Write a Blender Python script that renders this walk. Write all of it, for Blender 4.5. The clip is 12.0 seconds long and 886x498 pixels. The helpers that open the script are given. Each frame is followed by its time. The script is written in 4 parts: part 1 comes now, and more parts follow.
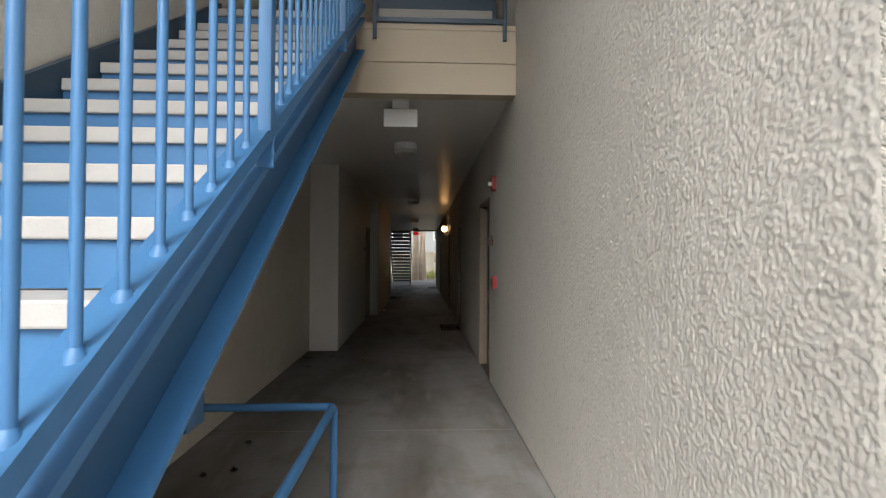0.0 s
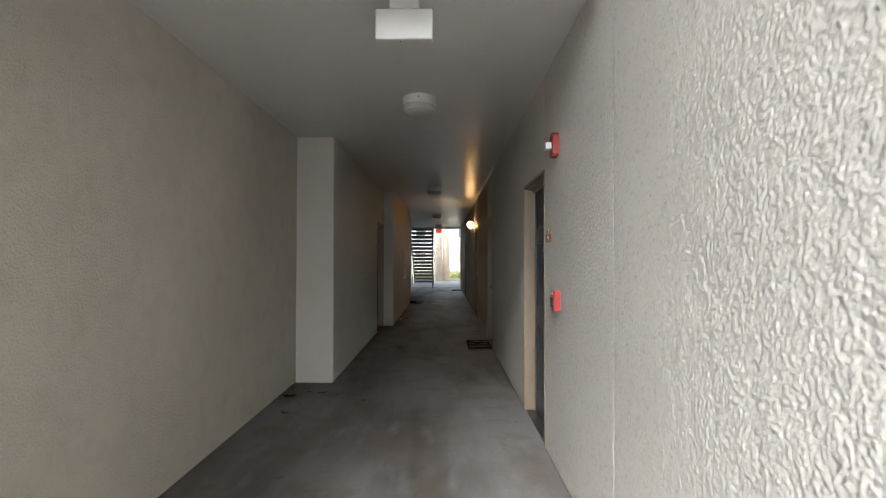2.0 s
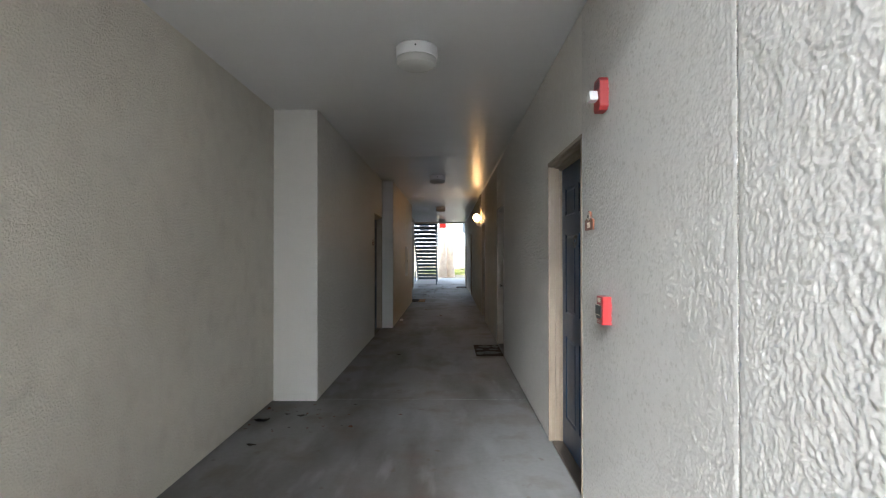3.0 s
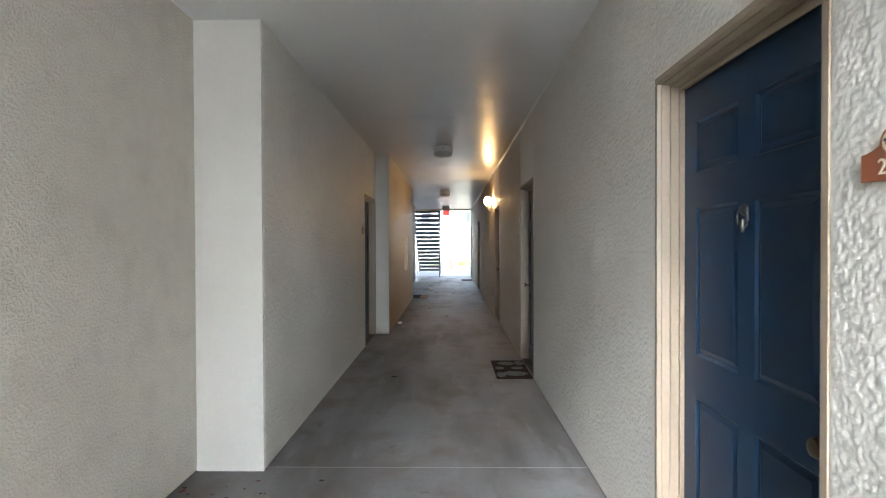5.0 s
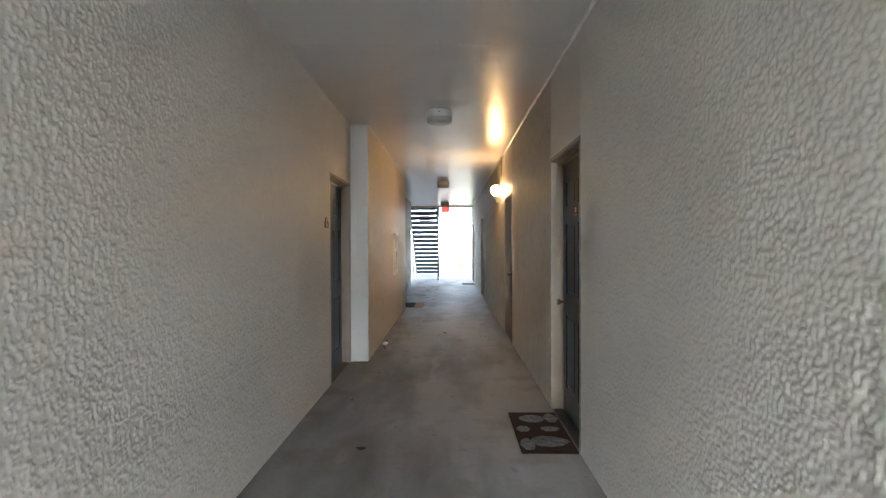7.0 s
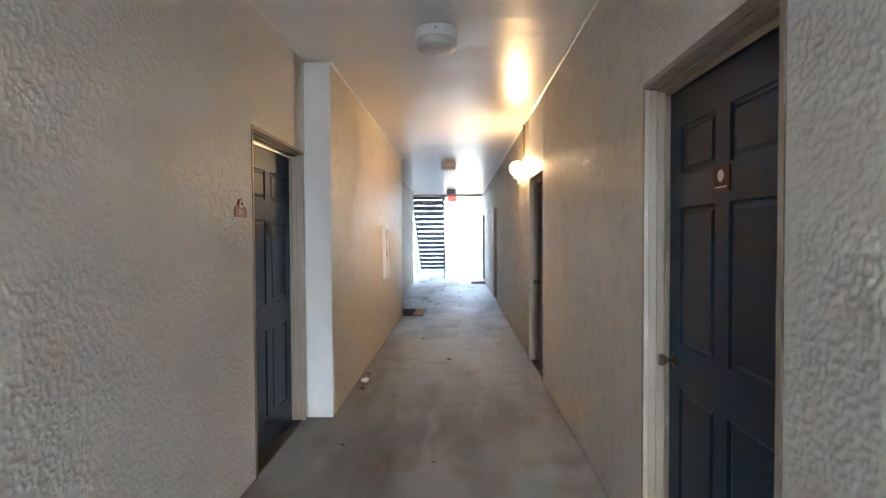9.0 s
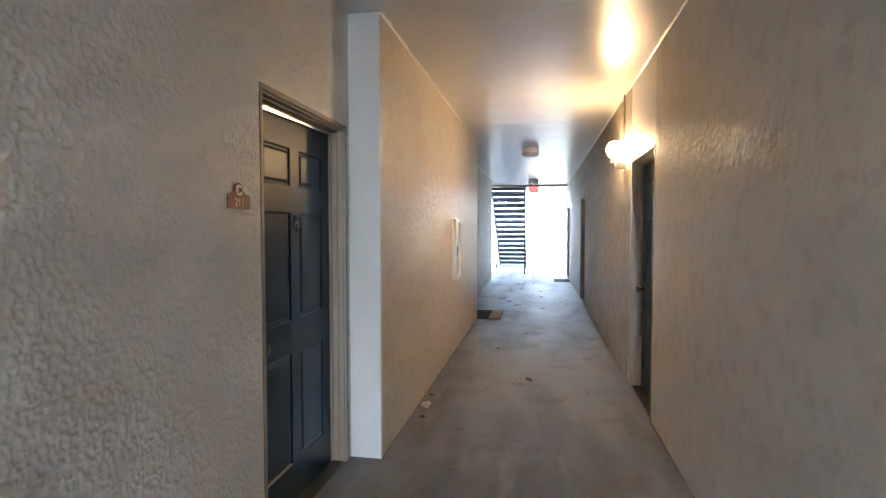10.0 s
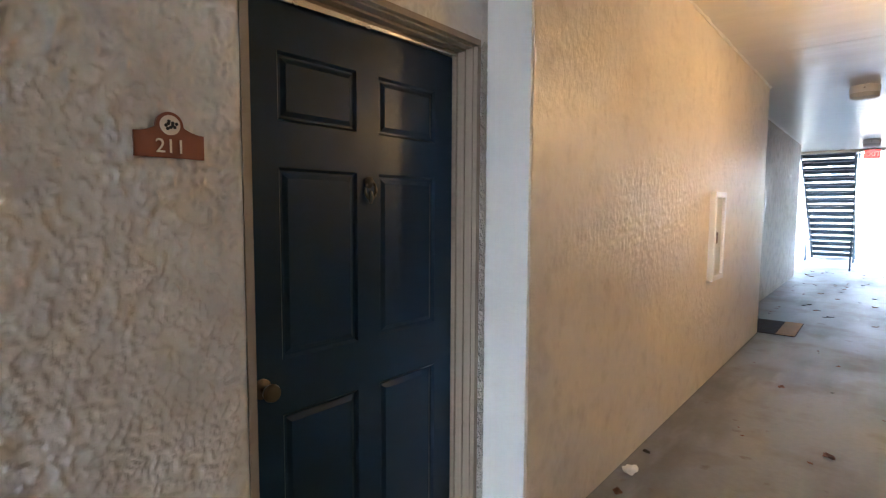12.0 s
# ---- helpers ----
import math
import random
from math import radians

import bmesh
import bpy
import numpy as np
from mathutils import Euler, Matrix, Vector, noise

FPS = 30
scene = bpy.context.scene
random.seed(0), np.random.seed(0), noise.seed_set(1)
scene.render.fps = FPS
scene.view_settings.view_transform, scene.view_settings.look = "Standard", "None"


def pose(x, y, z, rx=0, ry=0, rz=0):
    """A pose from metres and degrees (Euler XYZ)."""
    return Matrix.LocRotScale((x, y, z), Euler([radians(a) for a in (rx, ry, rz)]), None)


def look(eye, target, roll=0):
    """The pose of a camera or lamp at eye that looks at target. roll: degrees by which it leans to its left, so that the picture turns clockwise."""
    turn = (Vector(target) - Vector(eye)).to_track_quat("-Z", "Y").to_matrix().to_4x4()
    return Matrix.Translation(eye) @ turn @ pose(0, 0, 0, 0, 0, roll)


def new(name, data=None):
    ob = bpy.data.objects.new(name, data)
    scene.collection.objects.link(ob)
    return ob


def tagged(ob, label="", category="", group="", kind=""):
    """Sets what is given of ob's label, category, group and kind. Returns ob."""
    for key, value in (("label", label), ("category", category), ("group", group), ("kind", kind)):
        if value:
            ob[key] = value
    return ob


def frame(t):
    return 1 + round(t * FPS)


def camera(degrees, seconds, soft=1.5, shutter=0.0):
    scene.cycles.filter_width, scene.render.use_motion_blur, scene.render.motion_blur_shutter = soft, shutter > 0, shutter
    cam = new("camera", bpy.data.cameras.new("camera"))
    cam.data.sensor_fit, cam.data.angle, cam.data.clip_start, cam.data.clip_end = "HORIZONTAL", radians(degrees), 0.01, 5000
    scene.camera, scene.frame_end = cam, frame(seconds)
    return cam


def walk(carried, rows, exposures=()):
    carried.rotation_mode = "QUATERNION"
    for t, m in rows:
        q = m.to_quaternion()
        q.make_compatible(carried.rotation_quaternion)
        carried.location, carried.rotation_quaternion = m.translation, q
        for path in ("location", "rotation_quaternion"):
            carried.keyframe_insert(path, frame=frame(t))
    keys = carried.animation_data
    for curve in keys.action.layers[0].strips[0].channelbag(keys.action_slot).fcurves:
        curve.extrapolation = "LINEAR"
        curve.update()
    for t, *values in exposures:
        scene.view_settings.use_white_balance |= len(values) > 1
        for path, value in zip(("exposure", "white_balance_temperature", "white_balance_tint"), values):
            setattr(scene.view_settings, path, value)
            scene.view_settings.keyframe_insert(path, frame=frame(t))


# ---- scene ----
cam = camera(80.6, 12.0, soft=1.2, shutter=0.12)
PATH = [
    (0, (0.301, 0.036, 1.403), (0.387, 2.033, 1.439), 0.2),
    (0.5, (0.309, 0.514, 1.445), (0.361, 2.513, 1.48), 0.2),
    (1, (0.353, 1.012, 1.465), (0.382, 3.011, 1.499), 0.2),
    (1.5, (0.362, 1.531, 1.451), (0.371, 3.531, 1.482), 0.2),
    (2, (0.331, 2.013, 1.443), (0.326, 4.012, 1.474), 0.1),
    (2.5, (0.328, 2.508, 1.429), (0.312, 4.508, 1.456), 0.1),
    (4.5, (0.259, 4.296, 1.43), (0.231, 6.296, 1.409), -0.3),
    (5, (0.226, 4.778, 1.431), (0.199, 6.778, 1.408), -0.2),
    (5.5, (0.237, 5.29, 1.428), (0.208, 7.29, 1.406), -0.2),
    (6, (0.202, 5.754, 1.449), (0.178, 7.753, 1.421), -0.3),
    (6.5, (0.202, 6.24, 1.415), (0.175, 8.24, 1.389), -0.1),
    (7, (0.236, 6.775, 1.406), (0.21, 8.774, 1.385), -0.2),
    (9, (0.268, 8.866, 1.454), (0.21, 10.864, 1.402), -0.3),
    (9.5, (0.244, 9.359, 1.475), (0.052, 11.348, 1.403), -0.1),
    (10, (0.25, 9.818, 1.484), (-0.113, 11.783, 1.403), 0.0),
    (10.5, (0.235, 10.233, 1.469), (-0.35, 12.143, 1.375), 0.3),
    (11, (0.246, 10.591, 1.467), (-0.567, 12.415, 1.365), 0.4),
    (11.5, (0.29, 10.936, 1.467), (-0.753, 12.638, 1.343), 0.6),
    (12, (0.323, 11.209, 1.45), (-0.96, 12.735, 1.292), 0.3),
]
EXPOSURES = [(0.0, 1.75, 6350, 9), (0.5, 2.05, 6400, 9), (1.0, 2.55, 6600, 9), (1.5, 2.95, 6500, 8), (2.5, 3.55, 5700, 7), (4.5, 4.8, 5600, 6), (5.5, 5.25, 5600, 6), (6.5, 5.4, 5600, 6), (9.0, 6.3, 5150, 5), (10.5, 6.2, 5050, 5), (12.0, 6.45, 5100, 7)]
walk(cam, [(t, look(eye, target, roll)) for t, eye, target, roll in PATH], EXPOSURES)

# ---- world and sun ----
world = bpy.data.worlds.new("overcast")
scene.world = world
world.use_nodes = True
wn = world.node_tree.nodes
sky = wn.new("ShaderNodeTexSky")
sky.sky_type, sky.sun_disc = "NISHITA", False
sky.sun_elevation, sky.sun_rotation = radians(44.5), radians(192)
sky.air_density, sky.dust_density, sky.ozone_density = 1.0, 4.0, 1.0
haze = wn.new("ShaderNodeHueSaturation")
haze.inputs["Saturation"].default_value = 0.45
world.node_tree.links.new(sky.outputs[0], haze.inputs["Color"])
world.node_tree.links.new(haze.outputs[0], wn["Background"].inputs[0])
wn["Background"].inputs[1].default_value = 0.11
sun_data = bpy.data.lights.new("sun", "SUN")
sun_data.energy, sun_data.angle, sun_data.color = 1.45, radians(34), (1.0, 0.955, 0.90)
sun = new("sun", sun_data)
sun.rotation_euler = (radians(45.5), 0, radians(-12))


# ---- materials ----
def material(name, colour, rough=0.6, metal=0.0, vary=0.12, big=1.5, fine=60.0, bump=0.0, bump_scale=80.0, spread=0.25, coat=0.0):
    """Painted or raw surface: base colour varied at two scales, varied gloss and fine relief."""
    m = bpy.data.materials.new(name)
    m.use_nodes = True
    n, l = m.node_tree.nodes, m.node_tree.links
    b = n["Principled BSDF"]
    b.inputs["Metallic"].default_value = metal
    b.inputs["Coat Weight"].default_value = coat
    co = n.new("ShaderNodeTexCoord")
    big_n, fine_n = n.new("ShaderNodeTexNoise"), n.new("ShaderNodeTexNoise")
    for q, sc, det in ((big_n, big, 5), (fine_n, fine, 3)):
        q.inputs["Scale"].default_value, q.inputs["Detail"].default_value = sc, det
        l.new(co.outputs["Object"], q.inputs["Vector"])
    add = n.new("ShaderNodeMath")
    add.operation = "MULTIPLY_ADD"
    add.inputs[1].default_value = 0.4
    l.new(fine_n.outputs[0], add.inputs[0])
    l.new(big_n.outputs[0], add.inputs[2])
    ramp = n.new("ShaderNodeMapRange")
    ramp.inputs[1].default_value, ramp.inputs[2].default_value = 0.35, 1.05
    ramp.inputs[3].default_value, ramp.inputs[4].default_value = 1 - vary, 1 + vary
    l.new(add.outputs[0], ramp.inputs[0])
    mul = n.new("ShaderNodeVectorMath")
    mul.operation = "SCALE"
    mul.inputs[0].default_value = colour
    l.new(ramp.outputs[0], mul.inputs["Scale"])
    l.new(mul.outputs[0], b.inputs["Base Color"])
    rr = n.new("ShaderNodeMapRange")
    rr.inputs[1].default_value, rr.inputs[2].default_value = 0.3, 0.7
    rr.inputs[3].default_value, rr.inputs[4].default_value = rough * (1 - spread), min(1.0, rough * (1 + spread))
    l.new(big_n.outputs[0], rr.inputs[0])
    l.new(rr.outputs[0], b.inputs["Roughness"])
    if bump:
        bn = n.new("ShaderNodeTexNoise")
        bn.inputs["Scale"].default_value, bn.inputs["Detail"].default_value = bump_scale, 4
        l.new(co.outputs["Object"], bn.inputs["Vector"])
        bu = n.new("ShaderNodeBump")
        bu.inputs["Strength"].default_value, bu.inputs["Distance"].default_value = 1.0, bump
        l.new(bn.outputs[0], bu.inputs["Height"])
        l.new(bu.outputs[0], b.inputs["Normal"])
    return m


def stucco(name, colour, height, scale, rough=0.5):
    """Painted lace stucco: flattened blobs and worm-like ridges over a sandy ground."""
    m = material(name, colour, rough, vary=0.09, big=0.9, fine=14.0)
    n, l = m.node_tree.nodes, m.node_tree.links
    b = n["Principled BSDF"]
    co = n.new("ShaderNodeTexCoord")
    warp, ridge, grit, sand = (n.new("ShaderNodeTexNoise") for _ in range(4))
    for q, sc, det, dis in ((warp, scale * 0.5, 2, 0), (ridge, scale, 2.2, 0.45), (grit, scale * 2.6, 2.0, 0.3), (sand, scale * 7, 2.0, 0)):
        q.inputs["Scale"].default_value, q.inputs["Detail"].default_value, q.inputs["Distortion"].default_value = sc, det, dis
    for q in (warp, grit, sand):
        l.new(co.outputs["Object"], q.inputs["Vector"])
    mix = n.new("ShaderNodeVectorMath")
    mix.operation = "MULTIPLY_ADD"
    mix.inputs[1].default_value = (0.03, 0.03, 0.03)
    l.new(warp.outputs["Color"], mix.inputs[0])
    l.new(co.outputs["Object"], mix.inputs[2])
    l.new(mix.outputs[0], ridge.inputs["Vector"])
    shape = n.new("ShaderNodeMapRange")
    shape.interpolation_type = "SMOOTHSTEP"
    shape.inputs[1].default_value, shape.inputs[2].default_value = 0.40, 0.66
    l.new(ridge.outputs[0], shape.inputs[0])
    grit_shape = n.new("ShaderNodeMapRange")
    grit_shape.interpolation_type = "SMOOTHSTEP"
    grit_shape.inputs[1].default_value, grit_shape.inputs[2].default_value = 0.45, 0.70
    l.new(grit.outputs[0], grit_shape.inputs[0])
    mid = n.new("ShaderNodeMath")
    mid.operation = "MULTIPLY_ADD"
    mid.inputs[1].default_value = 0.40
    l.new(grit_shape.outputs[0], mid.inputs[0])
    l.new(shape.outputs[0], mid.inputs[2])
    mad = n.new("ShaderNodeMath")
    mad.operation = "MULTIPLY_ADD"
    mad.inputs[1].default_value = 0.15
    l.new(sand.outputs[0], mad.inputs[0])
    l.new(mid.outputs[0], mad.inputs[2])
    bu = n.new("ShaderNodeBump")
    bu.inputs["Strength"].default_value, bu.inputs["Distance"].default_value = 1.0, height
    l.new(mad.outputs[0], bu.inputs["Height"])
    l.new(bu.outputs[0], b.inputs["Normal"])
    return m


def floor_paint():
    """Grey deck paint: worn lighter along the middle, dull dark stains, rusty leaf spots, uneven gloss."""
    m = material("grey painted concrete", (0.215, 0.211, 0.206), 0.60, vary=0.20, big=1.4, fine=25, bump=0.0010, bump_scale=60, spread=0.22)
    n, l = m.node_tree.nodes, m.node_tree.links
    b = n["Principled BSDF"]
    base_link = b.inputs["Base Color"].links[0].from_socket
    co = n.new("ShaderNodeTexCoord")
    last = base_link
    for scale, lo, hi, stretch, tint, amount in ((1.0, 0.46, 0.68, (1.6, 0.45, 1), (0.082, 0.072, 0.060), 0.85), (7.0, 0.66, 0.74, (1, 1, 1), (0.10, 0.06, 0.035), 0.55), (2.2, 0.58, 0.72, (2.5, 0.6, 1), (0.27, 0.27, 0.265), 0.5)):
        mp = n.new("ShaderNodeMapping")
        mp.inputs["Scale"].default_value = stretch
        mp.inputs["Location"].default_value = (scale * 3.1, scale * 1.7, 0)
        l.new(co.outputs["Object"], mp.inputs[0])
        t = n.new("ShaderNodeTexNoise")
        t.inputs["Scale"].default_value, t.inputs["Detail"].default_value = scale, 6
        l.new(mp.outputs[0], t.inputs["Vector"])
        r = n.new("ShaderNodeMapRange")
        r.inputs[1].default_value, r.inputs[2].default_value, r.inputs[4].default_value = lo, hi, amount
        l.new(t.outputs[0], r.inputs[0])
        x = n.new("ShaderNodeMix")
        x.data_type = "RGBA"
        l.new(r.outputs[0], x.inputs[0])
        l.new(last, x.inputs[6])
        x.inputs[7].default_value = (*tint, 1)
        last = x.outputs[2]
    l.new(last, b.inputs["Base Color"])
    return m


def glow(name, colour, strength):
    m = material(name, colour, 0.4)
    b = m.node_tree.nodes["Principled BSDF"]
    b.inputs["Emission Color"].default_value = (*colour, 1)
    b.inputs["Emission Strength"].default_value = strength
    return m


def specks(m, scale, lo, hi, tint, amount, stretch=(1, 1, 1)):
    """Small noise specks of one tint over a material's base colour."""
    n, l = m.node_tree.nodes, m.node_tree.links
    b = n["Principled BSDF"]
    co, mp, t, r, x = (n.new("ShaderNode" + q) for q in ("TexCoord", "Mapping", "TexNoise", "MapRange", "Mix"))
    mp.inputs["Scale"].default_value = stretch
    t.inputs["Scale"].default_value, t.inputs["Detail"].default_value = scale, 5
    r.inputs[1].default_value, r.inputs[2].default_value, r.inputs[4].default_value = lo, hi, amount
    x.data_type = "RGBA"
    x.inputs[7].default_value = (*tint, 1)
    l.new(co.outputs["Object"], mp.inputs[0])
    l.new(mp.outputs[0], t.inputs["Vector"])
    l.new(t.outputs[0], r.inputs[0])
    l.new(r.outputs[0], x.inputs[0])
    l.new(b.inputs["Base Color"].links[0].from_socket, x.inputs[6])
    l.new(x.outputs[2], b.inputs["Base Color"])


BEIGE = (0.70, 0.668, 0.61)
M_ROUGH = stucco("rough stucco", BEIGE, 0.0085, 36.0, 0.42)
M_LACE = stucco("lace stucco", BEIGE, 0.0030, 52.0, 0.5)
# worn relief; the lamp's warm cast is put into the tan base
M_WORN_WARM = stucco("worn smooth stucco with lamp tint", (0.67, 0.60, 0.50), 0.0034, 40.0, 0.44)
M_COAT = material("stucco coat paint", BEIGE, 0.33, vary=0.09, big=0.9, fine=14.0, bump=0.0007, bump_scale=150, spread=0.12)
M_COAT_DULL = material("dull stucco coat paint", (0.68, 0.635, 0.56), 0.50, vary=0.14, big=2.2, fine=14.0, bump=0.0022, bump_scale=90, spread=0.30)
# raised coat with the same lamp warmth in its colour
M_COAT_WARM = material("worn coat paint with lamp tint", (0.67, 0.60, 0.50), 0.36, vary=0.14, big=1.3, fine=14.0, bump=0.0022, bump_scale=90, spread=0.2)
# darker copy of the coat paint, offsets the strong entrance light
M_COAT_ENTRY = material("darkened entry coat paint", (0.63, 0.605, 0.56), 0.45, vary=0.10, big=0.9, fine=14.0, bump=0.0009, bump_scale=150, spread=0.12)
# dark specks for dirt and for the shade between stucco lumps
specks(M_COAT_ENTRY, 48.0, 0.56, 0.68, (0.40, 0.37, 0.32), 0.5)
specks(M_COAT_DULL, 9.0, 0.52, 0.70, (0.46, 0.40, 0.32), 0.40)
specks(M_COAT_WARM, 9.0, 0.52, 0.70, (0.46, 0.39, 0.30), 0.40)
M_MID = stucco("raked stucco", BEIGE, 0.0060, 52.0, 0.42)
# base darkened in place of weaker far daylight; mildew mottling comes on top
M_FAR_DIM = stucco("dimmed mildewed stucco", (0.42, 0.375, 0.30), 0.0085, 36.0, 0.62)
M_SAND = stucco("sanded stucco", (0.75, 0.70, 0.605), 0.0036, 70.0, 0.55)
specks(M_FAR_DIM, 6.5, 0.46, 0.62, (0.22, 0.205, 0.165), 0.45)
specks(M_SAND, 5.0, 0.50, 0.72, (0.58, 0.52, 0.43), 0.35)
M_SMOOTH = material("smooth white plaster", (0.70, 0.675, 0.63), 0.5, vary=0.05, bump=0.0012, bump_scale=40)
M_FASCIA = material("cream fascia paint", (0.48, 0.41, 0.31), 0.55, vary=0.06, bump=0.0008, bump_scale=50)
M_CEIL = material("semi-gloss ceiling paint", (0.74, 0.73, 0.71), 0.30, vary=0.06, big=0.8, bump=0.0003, bump_scale=7, spread=0.06)
M_FLOOR = floor_paint()

specks(M_FLOOR, 2.6, 0.52, 0.70, (0.125, 0.085, 0.058), 0.5)
M_FLOOR.node_tree.nodes["Principled BSDF"].inputs["Specular IOR Level"].default_value = 0.32


def waves(m, across, along, height):
    """Adds long shallow waves to a surface's relief, such as boards leave in a ceiling."""
    n, l = m.node_tree.nodes, m.node_tree.links
    b = n["Principled BSDF"]
    co, mp, t, bu = (n.new("ShaderNode" + q) for q in ("TexCoord", "Mapping", "TexNoise", "Bump"))
    mp.inputs["Scale"].default_value = (across, along, 1)
    t.inputs["Scale"].default_value, t.inputs["Detail"].default_value = 1.0, 3
    l.new(co.outputs["Object"], mp.inputs[0])
    l.new(mp.outputs[0], t.inputs["Vector"])
    bu.inputs["Strength"].default_value, bu.inputs["Distance"].default_value = 1.0, height
    l.new(t.outputs[0], bu.inputs["Height"])
    l.new(b.inputs["Normal"].links[0].from_socket, bu.inputs["Normal"])
    l.new(bu.outputs[0], b.inputs["Normal"])


waves(M_CEIL, 0.5, 3.2, 0.012)
M_JOINT = material("pale joint filler", (0.5, 0.5, 0.48), 0.7, vary=0.2)
M_CONC = material("pale concrete", (0.50, 0.49, 0.47), 0.8, vary=0.15, bump=0.0015, bump_scale=70)
M_APRON = material("grey apron concrete", (0.36, 0.355, 0.34), 0.85, vary=0.15, bump=0.0015, bump_scale=70)
M_TREAD = material("pale concrete tread", (0.38, 0.376, 0.364), 0.7, vary=0.1, big=6, bump=0.001, bump_scale=120)
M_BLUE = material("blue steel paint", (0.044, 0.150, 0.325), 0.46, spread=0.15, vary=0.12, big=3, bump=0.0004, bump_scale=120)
# same stair blue, with the web's shade put into the colour
M_BLUE_SHADED = material("blue steel paint darkened for shade", (0.024, 0.085, 0.182), 0.50, spread=0.15, vary=0.14, big=3, bump=0.0004, bump_scale=120)
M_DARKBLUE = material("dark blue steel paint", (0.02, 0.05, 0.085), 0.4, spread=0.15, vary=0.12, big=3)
M_NAVY = material("navy door paint", (0.009, 0.032, 0.071), 0.35, spread=0.12, vary=0.2, big=3, fine=140, bump=0.0003, bump_scale=200)
M_NAVY.node_tree.nodes["Principled BSDF"].inputs["Specular IOR Level"].default_value = 0.32
M_FRAME = material("tan door frame paint", (0.29, 0.228, 0.163), 0.45, vary=0.1, big=5, bump=0.0005, bump_scale=60)
M_PEWTER = material("dull pewter", (0.13, 0.13, 0.12), 0.45, metal=1.0, vary=0.15, big=20, spread=0.1)
M_STRIP = material("bright aluminium strip", (0.62, 0.60, 0.56), 0.26, metal=1.0, vary=0.06, big=8, spread=0.1)
M_CHROME = material("tarnished brass", (0.15, 0.12, 0.085), 0.32, metal=1.0, vary=0.1)
M_COPPER = material("terracotta plaque", (0.22, 0.072, 0.032), 0.4, vary=0.12, big=14)
M_DULL = material("dull copper", (0.15, 0.05, 0.025), 0.5, vary=0.2, big=14)
M_PALE = material("pale lettering", (0.72, 0.62, 0.50), 0.5, vary=0.05)
M_BLACK = material("black plastic", (0.015, 0.015, 0.016), 0.4)
M_WHITE = material("white enamel", (0.75, 0.75, 0.74), 0.4, vary=0.04)
M_LENS = material("frosted lens", (0.55, 0.54, 0.5), 0.35, vary=0.05)
M_RED = material("red plastic", (0.36, 0.032, 0.032), 0.35, vary=0.08)
M_EXIT = glow("red exit face", (0.9, 0.03, 0.02), 0.12)
M_GLOBE = glow("lit globe", (1.0, 0.56, 0.22), 3.7)
M_BRONZE = material("bronze fixture", (0.10, 0.085, 0.07), 0.45, metal=0.6, vary=0.1)
M_MAT_A = material("brown mat", (0.036, 0.021, 0.015), 0.95, vary=0.5, big=20, bump=0.003, bump_scale=220)
M_MAT_B = material("grey mat pattern", (0.16, 0.155, 0.15), 0.95, vary=0.7, big=30, bump=0.003, bump_scale=220)
M_MAT_C = material("dark mat", (0.03, 0.022, 0.018), 0.95, vary=0.3, big=20, bump=0.003, bump_scale=220)
M_MAT_D = material("tan coir", (0.26, 0.15, 0.075), 0.95, vary=0.3, big=20, bump=0.003, bump_scale=220)
for mat_paint in (M_MAT_A, M_MAT_B, M_MAT_C, M_MAT_D):
    mat_paint.node_tree.nodes["Principled BSDF"].inputs["Specular IOR Level"].default_value = 0.08
M_LEAF = material("dry leaf", (0.13, 0.05, 0.022), 0.75, vary=0.4, big=30)
M_LEAF_DARK = material("dark rotten leaf", (0.025, 0.02, 0.016), 0.8, vary=0.4, big=30)
M_PAPER = material("crumpled paper", (0.75, 0.74, 0.72), 0.8, vary=0.06)
M_CAULK = material("white caulk", (0.78, 0.77, 0.74), 0.4, vary=0.06)
M_BARK = material("pale bark", (0.46, 0.37, 0.28), 0.9, vary=0.35, big=3, fine=20, bump=0.02, bump_scale=14)
M_CROWN = material("tree foliage", (0.07, 0.10, 0.035), 0.7, vary=0.4, big=2)
M_BUSH = material("yellow-green shrub", (0.20, 0.22, 0.05), 0.7, vary=0.4, big=4)
M_FENCE = material("weathered fence boards", (0.27, 0.235, 0.175), 0.85, vary=0.25, big=4, fine=30, bump=0.003, bump_scale=30)
M_GROUND = material("leaf-strewn soil and grass", (0.13, 0.11, 0.065), 0.95, vary=0.35, big=0.7, fine=9, bump=0.02, bump_scale=10)
M_HOUSE = material("pale grey siding", (0.20, 0.21, 0.205), 0.8, vary=0.08)
M_ROOF = material("grey shingles", (0.16, 0.15, 0.14), 0.9, vary=0.3, fine=20, bump=0.01, bump_scale=20)
M_GLASS = material("dark window glass", (0.03, 0.035, 0.04), 0.08, vary=0.05)


# ---- mesh helpers ----
def box(bm, x0, x1, y0, y1, z0, z1, bevel=0.0):
    vs = [bm.verts.new((x, y, z)) for z in (z0, z1) for y in (y0, y1) for x in (x0, x1)]
    fs = [bm.faces.new([vs[i] for i in q]) for q in ((0, 2, 3, 1), (4, 5, 7, 6), (0, 1, 5, 4), (2, 6, 7, 3), (0, 4, 6, 2), (1, 3, 7, 5))]
    if bevel:
        es = {e for f in fs for e in f.edges}
        bmesh.ops.bevel(bm, geom=list(es), offset=bevel, segments=2, affect="EDGES", profile=0.5)
    return bm


def boxed(*args, **kw):
    return box(bmesh.new(), *args, **kw)


